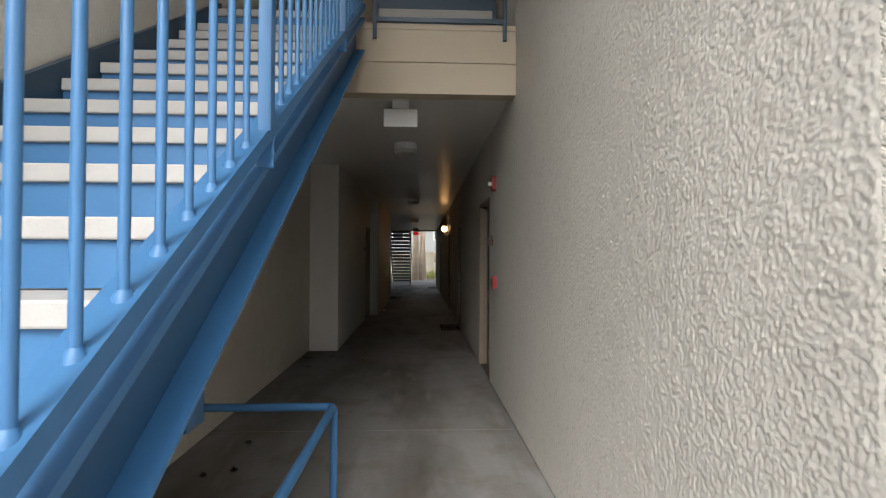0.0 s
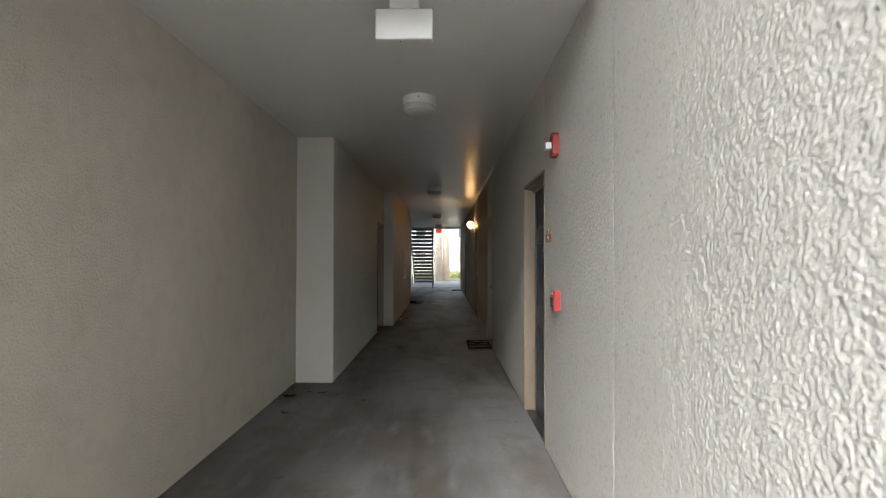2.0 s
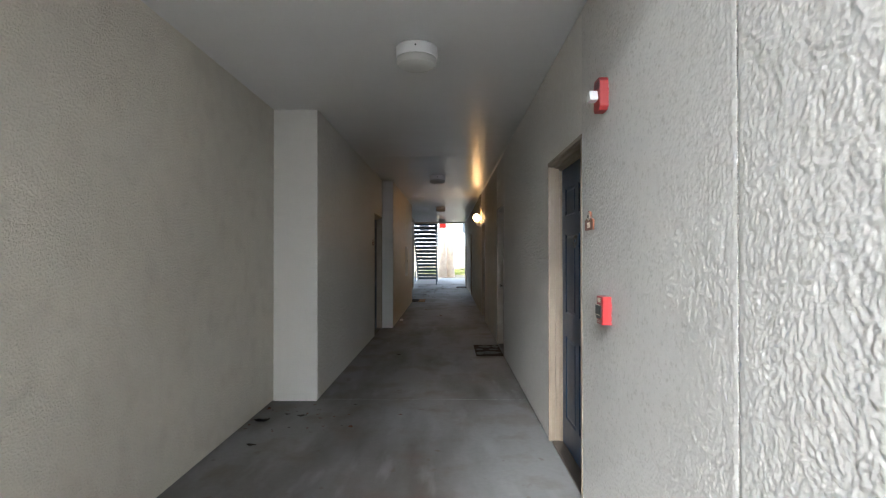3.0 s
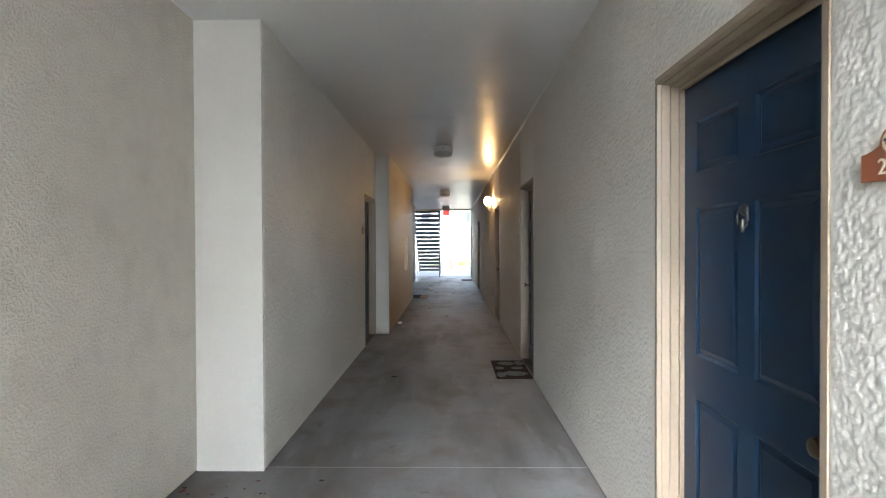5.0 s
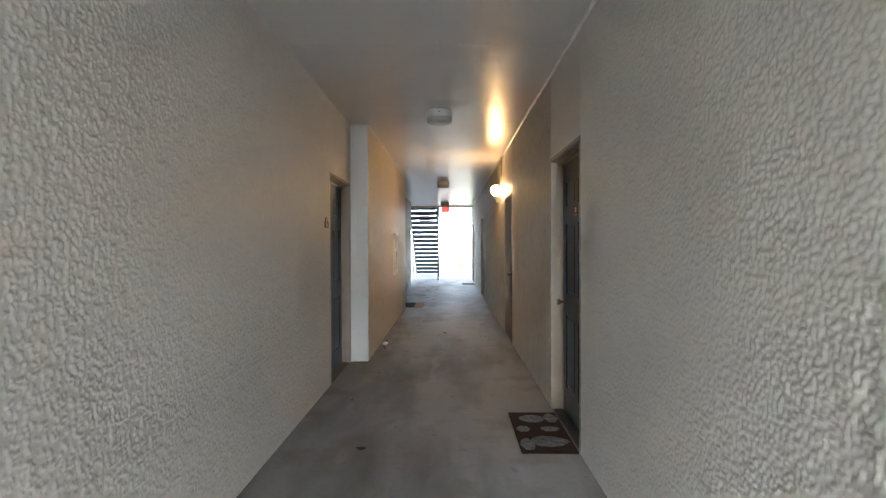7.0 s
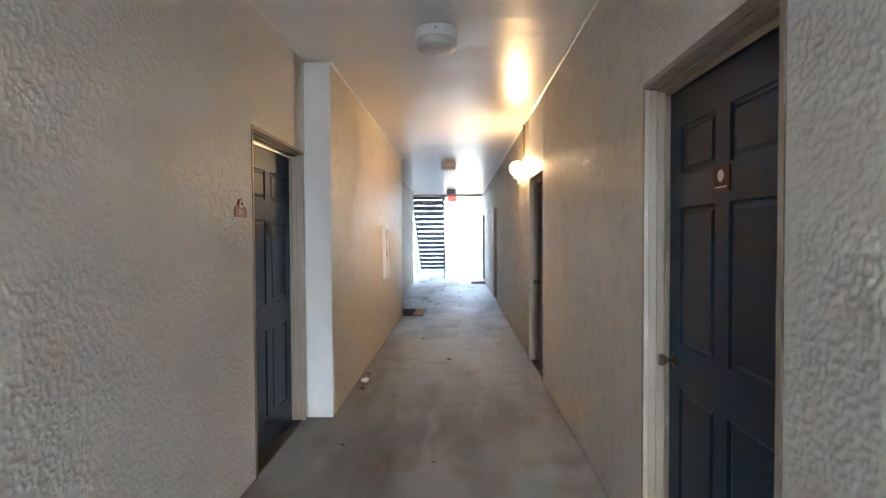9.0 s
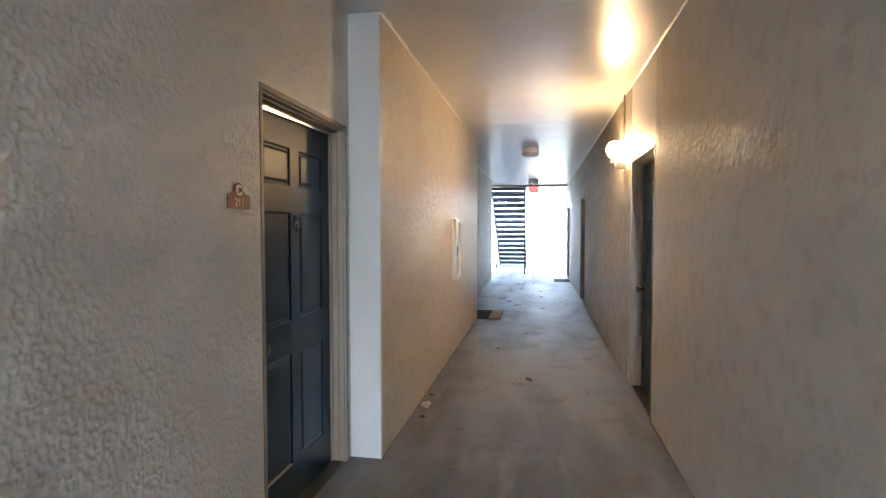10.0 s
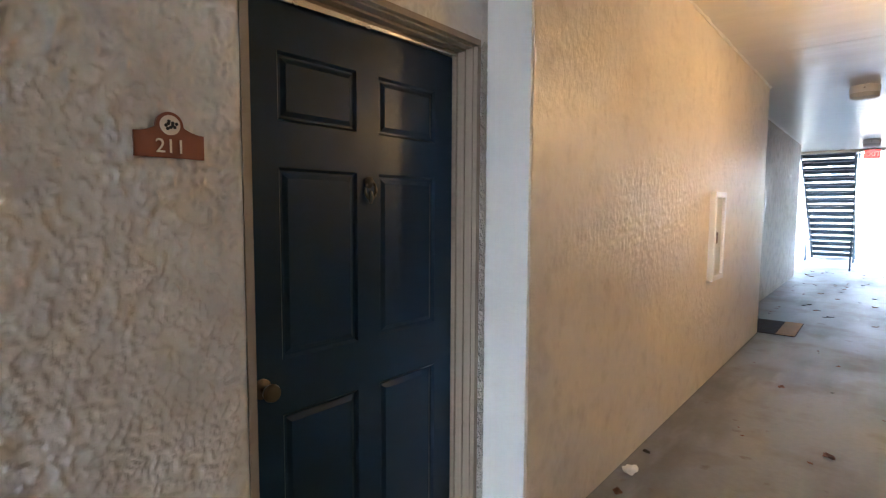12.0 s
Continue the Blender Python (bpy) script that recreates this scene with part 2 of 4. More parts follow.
def tube(bm, pts, radius, sides=10, taper=None):
    """A round bar along the points."""
    pts = [Vector(p) for p in pts]
    rings = []
    for i, p in enumerate(pts):
        d = (pts[min(i + 1, len(pts) - 1)] - pts[max(i - 1, 0)]).normalized()
        up = Vector((0, 0, 1)) if abs(d.z) < 0.9 else Vector((1, 0, 0))
        a = d.cross(up).normalized()
        b = d.cross(a)
        r = radius * (taper[i] if taper else 1)
        rings.append([bm.verts.new(p + r * (math.cos(t) * a + math.sin(t) * b)) for t in (2 * math.pi * k / sides for k in range(sides))])
    for u, v in zip(rings, rings[1:]):
        for k in range(sides):
            bm.faces.new((u[k], u[(k + 1) % sides], v[(k + 1) % sides], v[k]))
    bm.faces.new(rings[0][::-1])
    bm.faces.new(rings[-1])
    return bm


def lathe(bm, profile, centre, sides=28, axis="z"):
    """Turns (radius, along) pairs about an axis through the centre."""
    c = Vector(centre)
    rings = []
    for r, h in profile:
        ring = []
        for k in range(sides):
            t = 2 * math.pi * k / sides
            u, v = r * math.cos(t), r * math.sin(t)
            ring.append(bm.verts.new(c + Vector({"z": (u, v, h), "x": (h, u, v), "y": (u, h, v)}[axis])))
        rings.append(ring)
    for a, b in zip(rings, rings[1:]):
        for k in range(sides):
            bm.faces.new((a[k], a[(k + 1) % sides], b[(k + 1) % sides], b[k]))
    bm.faces.new(rings[0][::-1])
    bm.faces.new(rings[-1])
    return bm


def prism(bm, outline, axis, a, b):
    """Extrudes a flat outline of pairs along an axis from a to b."""
    def put(u, v, w):
        return {"x": (w, u, v), "y": (u, w, v), "z": (u, v, w)}[axis]
    lo = [bm.verts.new(put(u, v, a)) for u, v in outline]
    hi = [bm.verts.new(put(u, v, b)) for u, v in outline]
    n = len(outline)
    for k in range(n):
        bm.faces.new((lo[k], lo[(k + 1) % n], hi[(k + 1) % n], hi[k]))
    bm.faces.new(lo[::-1])
    bm.faces.new(hi)
    return bm


def mesh_of(name, bm, mat, smooth=False):
    bmesh.ops.recalc_face_normals(bm, faces=bm.faces[:])
    me = bpy.data.meshes.new(name)
    bm.to_mesh(me)
    bm.free()
    me.materials.append(mat)
    if smooth:
        me.polygons.foreach_set("use_smooth", [True] * len(me.polygons))
        me.set_sharp_from_angle(angle=radians(40))
    return me


def part(name, bm, mat, parent, label="", smooth=False):
    ob = new(name, mesh_of(name, bm, mat, smooth))
    ob.parent = parent
    return tagged(ob, label)


def thing(name, bm, mat, label, category, group="", kind="", smooth=False):
    return tagged(new(name, mesh_of(name, bm, mat, smooth)), label, category, group, kind)


def base(name, at, label, category, group="", kind=""):
    ob = new(name)
    ob.location = at
    ob.empty_display_size = 0.1
    return tagged(ob, label, category, group, kind)


def words(text, size, depth, mat, name="lettering"):
    """A text mesh, lying in its own x-y plane, centred."""
    cu = bpy.data.curves.new(name, "FONT")
    cu.body, cu.size, cu.extrude, cu.align_x, cu.align_y = text, size, depth, "CENTER", "CENTER"
    tmp = bpy.data.objects.new(name, cu)
    me = bpy.data.meshes.new_from_object(tmp)
    bpy.data.objects.remove(tmp)
    me.materials.clear()
    me.materials.append(mat)
    return new(name, me)


# ---- plan ----
RX, LX0, LX1, LX2, LX3 = 1.095, -1.371, -0.945, -0.737, -1.09
CZ, FRONT, BACK = 2.826, 4.349, 26.45
YA, YB, YC = 8.027, 12.99, 18.19
TOP = 6.2
DOOR_H = 2.115
R_DOORS = [(5.982, 6.992), (10.212, 11.22), (13.96, 14.94), (20.05, 21.03), (25.15, 26.13)]
L_DOORS = [(11.912, 12.94)]


def wall(name, inner, outer, y0, y1, doors, mat, z1, label):
    """A wall along y with door openings right through it."""
    bm = bmesh.new()
    a, b = min(inner, outer), max(inner, outer)
    fa, fb = (a, b - 0.014) if inner > outer else (a + 0.014, b)
    y = y0
    for d0, d1 in list(doors) + [(y1, None)]:
        box(bm, a, b, y, d0, 0.011, z1)
        box(bm, fa, fb, y, d0, -0.1, 0.011)
        if d1:
            box(bm, a, b, d0, d1, DOOR_H, z1)
            y = d1
    return thing(name, bm, mat, label, "wall", kind="structure")


wall("wall_east_1", RX, RX + 0.25, -1.2, 4.362, [], M_LACE, TOP, "beige rough lace stucco wall beside the open stairs")
wall("wall_east_2", RX, RX + 0.25, 4.374, 15.0, R_DOORS[:3], M_MID, CZ + 0.3, "beige rough lace stucco corridor wall with door openings")
wall("wall_east_3", RX, RX + 0.25, 15.0, 27.3, R_DOORS[3:], M_FAR_DIM, CZ + 0.3, "beige stucco corridor wall near the far opening, mildewed and darkened for weak daylight")
thing("wall_east_upper", boxed(RX + 0.002, RX + 0.25, 4.374, 9.0, CZ + 0.3, TOP), M_LACE, "beige stucco wall above the corridor", "wall", kind="structure")
thing("trim_1", boxed(RX + 0.004, RX + 0.2, 4.362, 4.374, 0.0, TOP), M_CAULK, "pale vertical control joint in the stucco", "joint", kind="structure")
wall("wall_west_1", LX0, LX0 - 0.25, -1.2, 4.372, [], M_SAND, TOP, "beige sanded stucco wall under the stairs")
wall("wall_west_2", LX0, LX0 - 0.25, 4.380, YA + 0.018, [], M_SAND, CZ + 0.3, "beige sanded stucco corridor wall")
thing("wall_west_upper", boxed(LX0 - 0.25, LX0 - 0.002, 4.380, 9.0, CZ + 0.3, TOP), M_SAND, "beige stucco wall above the corridor", "wall", kind="structure")
thing("trim_2", boxed(LX0 - 0.2, LX0 - 0.003, 4.372, 4.380, 0.0, TOP), M_SAND, "shallow vertical control joint in the stucco", "joint", kind="structure")
thing("wall_return_1", boxed(LX0, LX1 - 0.002, YA, YA + 0.018, 0, CZ, bevel=0.003), M_SMOOTH, "smooth off-white painted wall end facing the entrance", "wall", kind="structure")
wall("wall_west_3", LX1, LX0 - 0.25, YA + 0.018, YB + 0.018, L_DOORS, M_ROUGH, CZ + 0.3, "beige rough lace stucco wall with a door opening")
thing("wall_return_2", boxed(LX1, LX2 - 0.002, YB, YB + 0.018, 0, CZ, bevel=0.003), M_SMOOTH, "smooth off-white painted wall end beside the door", "wall", kind="structure")
wall("wall_west_4", LX2, LX0 - 0.25, YB + 0.018, YC, [], M_WORN_WARM, CZ + 0.3, "beige stucco corridor wall lit by the wall lamp")
wall("wall_west_5", LX3, LX0 - 0.25, YC, 24.7, [], M_FAR_DIM, CZ + 0.3, "beige stucco wall near the far opening")

wall("wall_west_6", LX0, LX0 - 0.25, 24.7, 27.0, [], M_ROUGH, CZ + 0.3, "beige stucco wall beside the far stairs")



def perlin(u, v, seed):
    """Gradient noise on two arrays, about -0.7 to 0.7."""
    turns = np.random.RandomState(seed).rand(512, 512) * 2 * np.pi
    gx, gy = np.cos(turns), np.sin(turns)
    iu, iv = np.floor(u).astype(int), np.floor(v).astype(int)
    fu, fv = u - iu, v - iv
    su, sv = (t * t * t * (t * (t * 6 - 15) + 10) for t in (fu, fv))

    def corner(a, b):
        q = (iu + a) % 512, (iv + b) % 512
        return gx[q] * (fu - a) + gy[q] * (fv - b)
    low = corner(0, 0) + su * (corner(1, 0) - corner(0, 0))
    high = corner(0, 1) + su * (corner(1, 1) - corner(0, 1))
    return low + sv * (high - low)


def smooth(a, lo, hi):
    t = np.clip((a - lo) / (hi - lo), 0, 1)
    return t * t * (3 - 2 * t)


def coat(parent, face, out, y0, y1, z0, z1, freq, height, cell=0.0058, seed=1, crisp=0.10, sparse=0.06, mat=None, roofline=None):
    """The raised lace stucco on a wall's face: flat lumps and wormy ridges thrown over a plain ground.
    roofline: height at y0 and rise per metre above which the coat stops."""
    ny, nz = int((y1 - y0) / cell) + 1, int((z1 - z0) / cell) + 1
    y, z = np.meshgrid(np.linspace(y0, y1, ny), np.linspace(z0, z1, nz), indexing="ij")
    wy = y + 0.008 * perlin(y * freq * 0.4, z * freq * 0.4, seed + 1)
    wz = z + 0.008 * perlin(y * freq * 0.4 + 40, z * freq * 0.4, seed + 2)
    fine = perlin(wy * freq * 2.1, wz * freq * 1.8, seed + 4)
    a = perlin(wy * freq, wz * freq * 0.78, seed + 3) + 0.50 * fine
    worm = 1 - np.abs(perlin(wy * freq * 0.62 + 9, wz * freq * 0.50, seed + 5) + 0.16 * fine) * 9.0
    cover = 0.12 * perlin(y * 1.7, z * 1.7, seed + 6) + 0.14 * perlin(y * 11, z * 11, seed + 9)
    rim = a + cover - sparse
    h = 0.52 * smooth(rim, 0.0, crisp) + 0.42 * np.exp(-((rim - 0.06) / 0.055) ** 2)
    h = np.maximum(h, 0.85 * np.clip(worm, 0, 1) ** 0.7 * smooth(perlin(wy * freq * 0.4, wz * freq * 0.36, seed + 7) + cover, 0.02, 0.14))
    h = h + 0.07 * perlin(wy * freq * 3.1, wz * freq * 3.1, seed + 8) + 0.40 * perlin(y * 15, z * 11, seed + 10) + 0.10
    edge = np.minimum(np.minimum(y - y0, y1 - y), np.minimum(z - z0, z1 - z))
    h = np.clip(h, -0.15, 1.5) * smooth(edge, -0.001, 0.012)
    co = np.stack([face + out * (0.0012 + height * h), y, z], axis=-1).reshape(-1, 3).astype(np.float32)
    k = np.arange(ny * nz).reshape(ny, nz)
    quads = np.stack([k[:-1, :-1], k[1:, :-1], k[1:, 1:], k[:-1, 1:]], axis=-1).reshape(-1, 4)
    if roofline:
        keep = co[quads[:, 0], 2] < roofline[0] + roofline[1] * (co[quads[:, 0], 1] - y0)
        quads = quads[keep]
        used = np.unique(quads)
        where = np.zeros(len(co), dtype=np.int64)
        where[used] = np.arange(len(used))
        co, quads = co[used], where[quads]
    if out < 0:
        quads = quads[:, ::-1]
    me = bpy.data.meshes.new("stucco_coat")
    me.vertices.add(len(co))
    me.vertices.foreach_set("co", co.ravel())
    me.loops.add(quads.size)
    me.loops.foreach_set("vertex_index", np.ascontiguousarray(quads).ravel().astype(np.int32))
    me.polygons.add(len(quads))
    me.polygons.foreach_set("loop_start", np.arange(0, quads.size, 4, dtype=np.int32))
    me.polygons.foreach_set("use_smooth", np.ones(len(quads), dtype=bool))
    me.update(calc_edges=True)
    me.materials.append(mat or M_COAT)
    ob = new("stucco_coat", me)
    ob.parent = parent
    return ob


EAST_1, EAST_2, WEST_3, WEST_4 = (bpy.data.objects[q] for q in ("wall_east_1", "wall_east_2", "wall_west_3", "wall_west_4"))
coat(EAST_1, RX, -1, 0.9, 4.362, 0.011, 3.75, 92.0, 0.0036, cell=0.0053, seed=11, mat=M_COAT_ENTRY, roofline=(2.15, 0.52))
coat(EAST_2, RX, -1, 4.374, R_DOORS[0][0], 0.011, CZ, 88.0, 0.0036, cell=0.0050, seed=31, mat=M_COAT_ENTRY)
coat(EAST_2, RX, -1, R_DOORS[0][0], R_DOORS[0][1], DOOR_H, CZ, 90.0, 0.0048, seed=41)
coat(EAST_2, RX, -1, R_DOORS[0][1], R_DOORS[1][0], 0.011, CZ, 74.0, 0.0064, cell=0.0059, seed=51)
coat(WEST_3, LX1, 1, YA + 0.018, L_DOORS[0][0], 0.011, CZ, 50.0, 0.0071, cell=0.0048, seed=71, crisp=0.10, sparse=0.12)
coat(WEST_3, LX1, 1, L_DOORS[0][0], YB, DOOR_H, CZ, 47.0, 0.0064, seed=81, crisp=0.10, sparse=0.12)
coat(WEST_4, LX2, 1, YB + 0.018, YC, 0.011, CZ, 46.0, 0.0040, cell=0.0115, seed=91, mat=M_COAT_WARM)
coat(EAST_2, RX, -1, R_DOORS[1][1], R_DOORS[2][0], 0.011, CZ, 46.0, 0.0034, cell=0.0105, seed=101, mat=M_COAT_DULL)

# floor slabs with filled joints
bm = bmesh.new()
for y0, y1 in ((-1.6, 4.331), (4.340, 8.089), (8.097, 27.4)):
    box(bm, LX0 - 0.2, RX + 0.2, y0, y1, -0.12, 0.0)
thing("floor", bm, M_FLOOR, "grey painted concrete corridor floor with dull stains", "floor", kind="structure")
for k, (y0, y1) in enumerate(((4.331, 4.340), (8.089, 8.097))):
    thing("trim_%d" % (k + 3), boxed(LX0 - 0.1, RX + 0.1, y0, y1, -0.1, -0.0015), M_JOINT, "pale filled joint between floor slabs", "joint", kind="structure")

# ceiling of the corridor, beams at both ends
bm = bmesh.new()
for y0, y1 in ((4.50, 10.50), (10.504, 16.70), (16.704, BACK)):
    box(bm, LX0 - 0.2, RX + 0.2, y0, y1, CZ, CZ + 0.2)
thing("ceiling", bm, M_CEIL, "grey-white semi-gloss painted corridor ceiling", "ceiling", kind="structure")
bm = boxed(LX0, RX, FRONT, 4.50, 2.768, 3.020)
box(bm, LX0, RX, FRONT + 0.012, 4.50, 3.020, 3.032)
box(bm, LX0, RX, FRONT, 4.50, 3.032, 3.300)
box(bm, LX0, RX, FRONT + 0.008, 4.50, 3.300, 3.306)
box(bm, LX0, RX, FRONT, 4.50, 3.306, 3.352)
thing("beam_front", bm, M_FASCIA, "cream painted landing edge with grooved bands", "beam", kind="structure")
thing("landing_floor", boxed(LX0, RX, 4.50, 9.0, 3.06, 3.33), M_CONC, "pale concrete upper landing", "floor", kind="structure")
thing("beam_back", boxed(LX0 - 0.1, RX, BACK, BACK + 0.15, 2.77, 3.334), M_FASCIA, "cream painted beam over the far opening", "beam", kind="structure")
thing("wall_upper_end", boxed(LX0, RX, 8.8, 9.0, 3.33, TOP), M_SAND, "beige stucco wall closing the upper landing", "wall", kind="structure")
# roof added out of view, drawn past the far end to shade it
thing("roof", boxed(-9.5, 9.5, -1.6, 31.0, TOP + 0.2, TOP + 0.5), M_SMOOTH, "unseen off-white flat roof added to cut sky and sun", "roof", kind="structure")
# walls added out of view at both ends to block sun and sky
for nm, x0, x1 in (("screen_west", -9.0, LX0 - 0.252), ("screen_east", RX + 0.252, 9.0)):
    thing(nm + "_front", boxed(x0, x1, -1.2, -1.0, -0.1, TOP + 0.199), M_SAND, "unseen beige stucco wall added to block light at the front", "wall", kind="structure")
    thing(nm + "_back", boxed(x0, x1, 26.8, 27.0, -0.1, TOP + 0.199), M_SAND, "unseen beige stucco wall added to shade the rear yard", "wall", kind="structure")
# two slabs added out of view to hold back daylight at the far opening
thing("shade_slab", boxed(-0.18, 9.0, 27.001, 30.8, 3.40, 3.58), M_CONC, "unseen concrete slab added to cut daylight at the far opening", "floor", kind="structure")
thing("shade_slab_2", boxed(-9.0, -1.36, 27.001, 30.8, 3.40, 3.58), M_CONC, "unseen concrete slab added to cut daylight at the far opening", "floor", kind="structure")
# added wall that closes off the sun above the far opening
thing("screen_upper_back", boxed(LX0 - 0.25, RX + 0.25, 26.65, 26.85, CZ + 0.51, TOP + 0.199), M_SAND, "unseen beige stucco wall added above the far opening for shade", "wall", kind="structure")


def bead(name, x, y0, y1, side):
    """An uneven bead of caulk where wall meets ceiling."""
    rng = random.Random(name)
    n = int((y1 - y0) / 0.06)
    pts = [(x + side * (0.004 + 0.004 * rng.random()), y0 + (y1 - y0) * k / n, CZ - 0.004 - 0.006 * rng.random()) for k in range(n + 1)]
    tube_bm = tube(bmesh.new(), pts, 0.013, 5, [0.5 + 0.9 * rng.random() for _ in pts])
    thing(name, tube_bm, M_CAULK, "uneven white caulk bead along the ceiling edge", "caulk", kind="structure")


bead("trim_5", RX, 9.0, BACK, -1)
bead("trim_6", LX2, YB, YC, 1)
bead("trim_7", LX3, YC, 24.7, 1)


# ---- doors ----
def knob(parent, at, out):
    part("door_handle", lathe(bmesh.new(), [(0.030, 0.0), (0.030, 0.006 * out), (0.02, 0.011 * out), (0.011, 0.014 * out), (0.011, 0.034 * out), (0.022, 0.042 * out), (0.027, 0.055 * out), (0.023, 0.066 * out), (0.012, 0.07 * out)], at, 20, "x"), M_CHROME, parent, "dark tarnished door knob", True)


def door(name, y0, y1, face, out, handle_far, label, knocker=True, plate=False, strip_mat=None):
    """A six-panel leaf in a stepped metal frame; out is +1 where the corridor lies on the wall's +x side."""
    d = base(name, (0, 0, 0), label, "door", kind="structure")

    def xs(depth):
        return face - out * depth
    # stepped jamb profile: (depth behind the wall face, distance in from the opening's edge)
    prof = [(-0.006, 0.001), (-0.006, 0.024), (0.010, 0.028), (0.010, 0.034), (0.042, 0.036), (0.042, 0.045), (0.074, 0.047), (0.074, 0.06), (0.15, 0.06), (0.15, 0.001)]
    part("jamb", prism(bmesh.new(), [(xs(a), y0 + b) for a, b in prof], "z", 0, DOOR_H - 0.03), M_FRAME, d)
    part("jamb", prism(bmesh.new(), [(xs(a), y1 - b) for a, b in prof], "z", 0, DOOR_H - 0.03), M_FRAME, d)
    part("head", prism(bmesh.new(), [(xs(a), DOOR_H - b) for a, b in prof], "y", y0 + 0.001, y1 - 0.001), M_FRAME, d)
    strip = boxed(min(xs(0.068), xs(0.073)), max(xs(0.068), xs(0.073)), y0 + 0.061, y1 - 0.061, DOOR_H - 0.084, DOOR_H - 0.0605)
    for v in strip.verts:
        low = v.co.z < DOOR_H - 0.08
        v.co.z += 0.020 * (v.co.y - y0) / (y1 - y0) * low
        v.co.x -= out * 0.003 * low
    part("weather_strip", strip, strip_mat or M_FRAME, d, "tapered weather strip under the head")
    part("threshold", boxed(min(xs(0.01), xs(0.16)), max(xs(0.01), xs(0.16)), y0 + 0.05, y1 - 0.05, 0.001, 0.014, bevel=0.003), M_BRONZE, d)
    a, b, top = y0 + 0.062, y1 - 0.062, DOOR_H - 0.065
    w = b - a
    ys = [0, 0.115, 0.445, 0.555, 0.885, 1.0]
    zs = [0.018, 0.22, 0.82, 0.99, 1.565, 1.70, 1.90, top]
    bm = bmesh.new()
    xf, xb = xs(0.092), xs(0.149)
    grid = [[bm.verts.new((xf, a + w * u, v)) for u in ys] for v in zs]
    panels = []
    for i in range(len(zs) - 1):
        for j in range(len(ys) - 1):
            q = (grid[i][j], grid[i][j + 1], grid[i + 1][j + 1], grid[i + 1][j])
            f = bm.faces.new(q if out > 0 else q[::-1])
            if i in (1, 3, 5) and j in (1, 3):
                panels.append(f)
    bm.normal_update()
    for thick, depth in ((0.012, -0.009), (0.010, 0.0), (0.022, 0.007)):
        bmesh.ops.inset_individual(bm, faces=panels, thickness=thick, depth=depth)
    rim = [e for e in bm.edges if e.is_boundary]
    ext = bmesh.ops.extrude_edge_only(bm, edges=rim)["geom"]
    for v in ext:
        if isinstance(v, bmesh.types.BMVert):
            v.co.x = xb
    part("leaf", bm, M_NAVY, d)
    hy = (b - 0.06) if handle_far else (a + 0.033)
    knob(d, (xf, hy, 0.92), out)
    my = (a + b) / 2
    if knocker:
        kb = lathe(bmesh.new(), [(0.017, 0), (0.02, 0.006 * out), (0.012, 0.016 * out), (0.004, 0.02 * out)], (xf, my, 1.535), 16, "x")
        k = part("knocker", kb, M_PEWTER, d, "small cast metal door knocker with viewer", True)
        ring = [(xf + out * (0.012 + 0.006 * math.sin(t)), my + 0.019 * math.sin(t * 1.0) * (1 if t < 3.15 else 1), 1.508 + 0.03 * math.cos(t)) for t in (2 * math.pi * i / 14 for i in range(15))]
        part("ring", tube(bmesh.new(), ring, 0.005, 8), M_PEWTER, k, "", True)
        part("drop", tube(bmesh.new(), [(xf + out * 0.012, my, 1.505), (xf + out * 0.014, my, 1.485), (xf + out * 0.012, my, 1.462)], 0.009, 10, [0.6, 1.2, 0.5]), M_PEWTER, k, "", True)
    if plate:
        badge = part("plate", boxed(min(xf, xf + out * 0.004), max(xf, xf + out * 0.004), my - 0.055, my + 0.055, 1.60, 1.69, bevel=0.0015), M_DULL, d, "dull copper plate on the door")
        part("emblem", lathe(bmesh.new(), [(0.021, 0.0041 * out), (0.021, 0.0060 * out), (0.018, 0.0066 * out)], (xf, my, 1.657), 20, "x"), M_PALE, badge, "pale round emblem")
        part("line", boxed(min(xf + out * 0.0041, xf + out * 0.0052), max(xf + out * 0.0041, xf + out * 0.0052), my - 0.04, my + 0.04, 1.615, 1.620), M_PALE, badge)
    return d


NAVY6 = "closed navy six-panel entrance door in a tan metal frame"
door("door_1", *R_DOORS[0], RX, -1, False, NAVY6 + " with knocker")
door("door_2", *R_DOORS[1], RX, -1, True, NAVY6 + " with a copper plate", knocker=False, plate=True)
door("door_3", *R_DOORS[2], RX, -1, True, NAVY6 + " beside the wall lamp", knocker=False)
door("door_4", *R_DOORS[3], RX, -1, True, NAVY6 + " far down the corridor", knocker=False)
door("door_5", *R_DOORS[4], RX, -1, True, NAVY6 + " by the far opening", knocker=False)
door("door_6", *L_DOORS[0], LX1, 1, False, NAVY6 + " with knocker, numbered 211", strip_mat=M_STRIP)


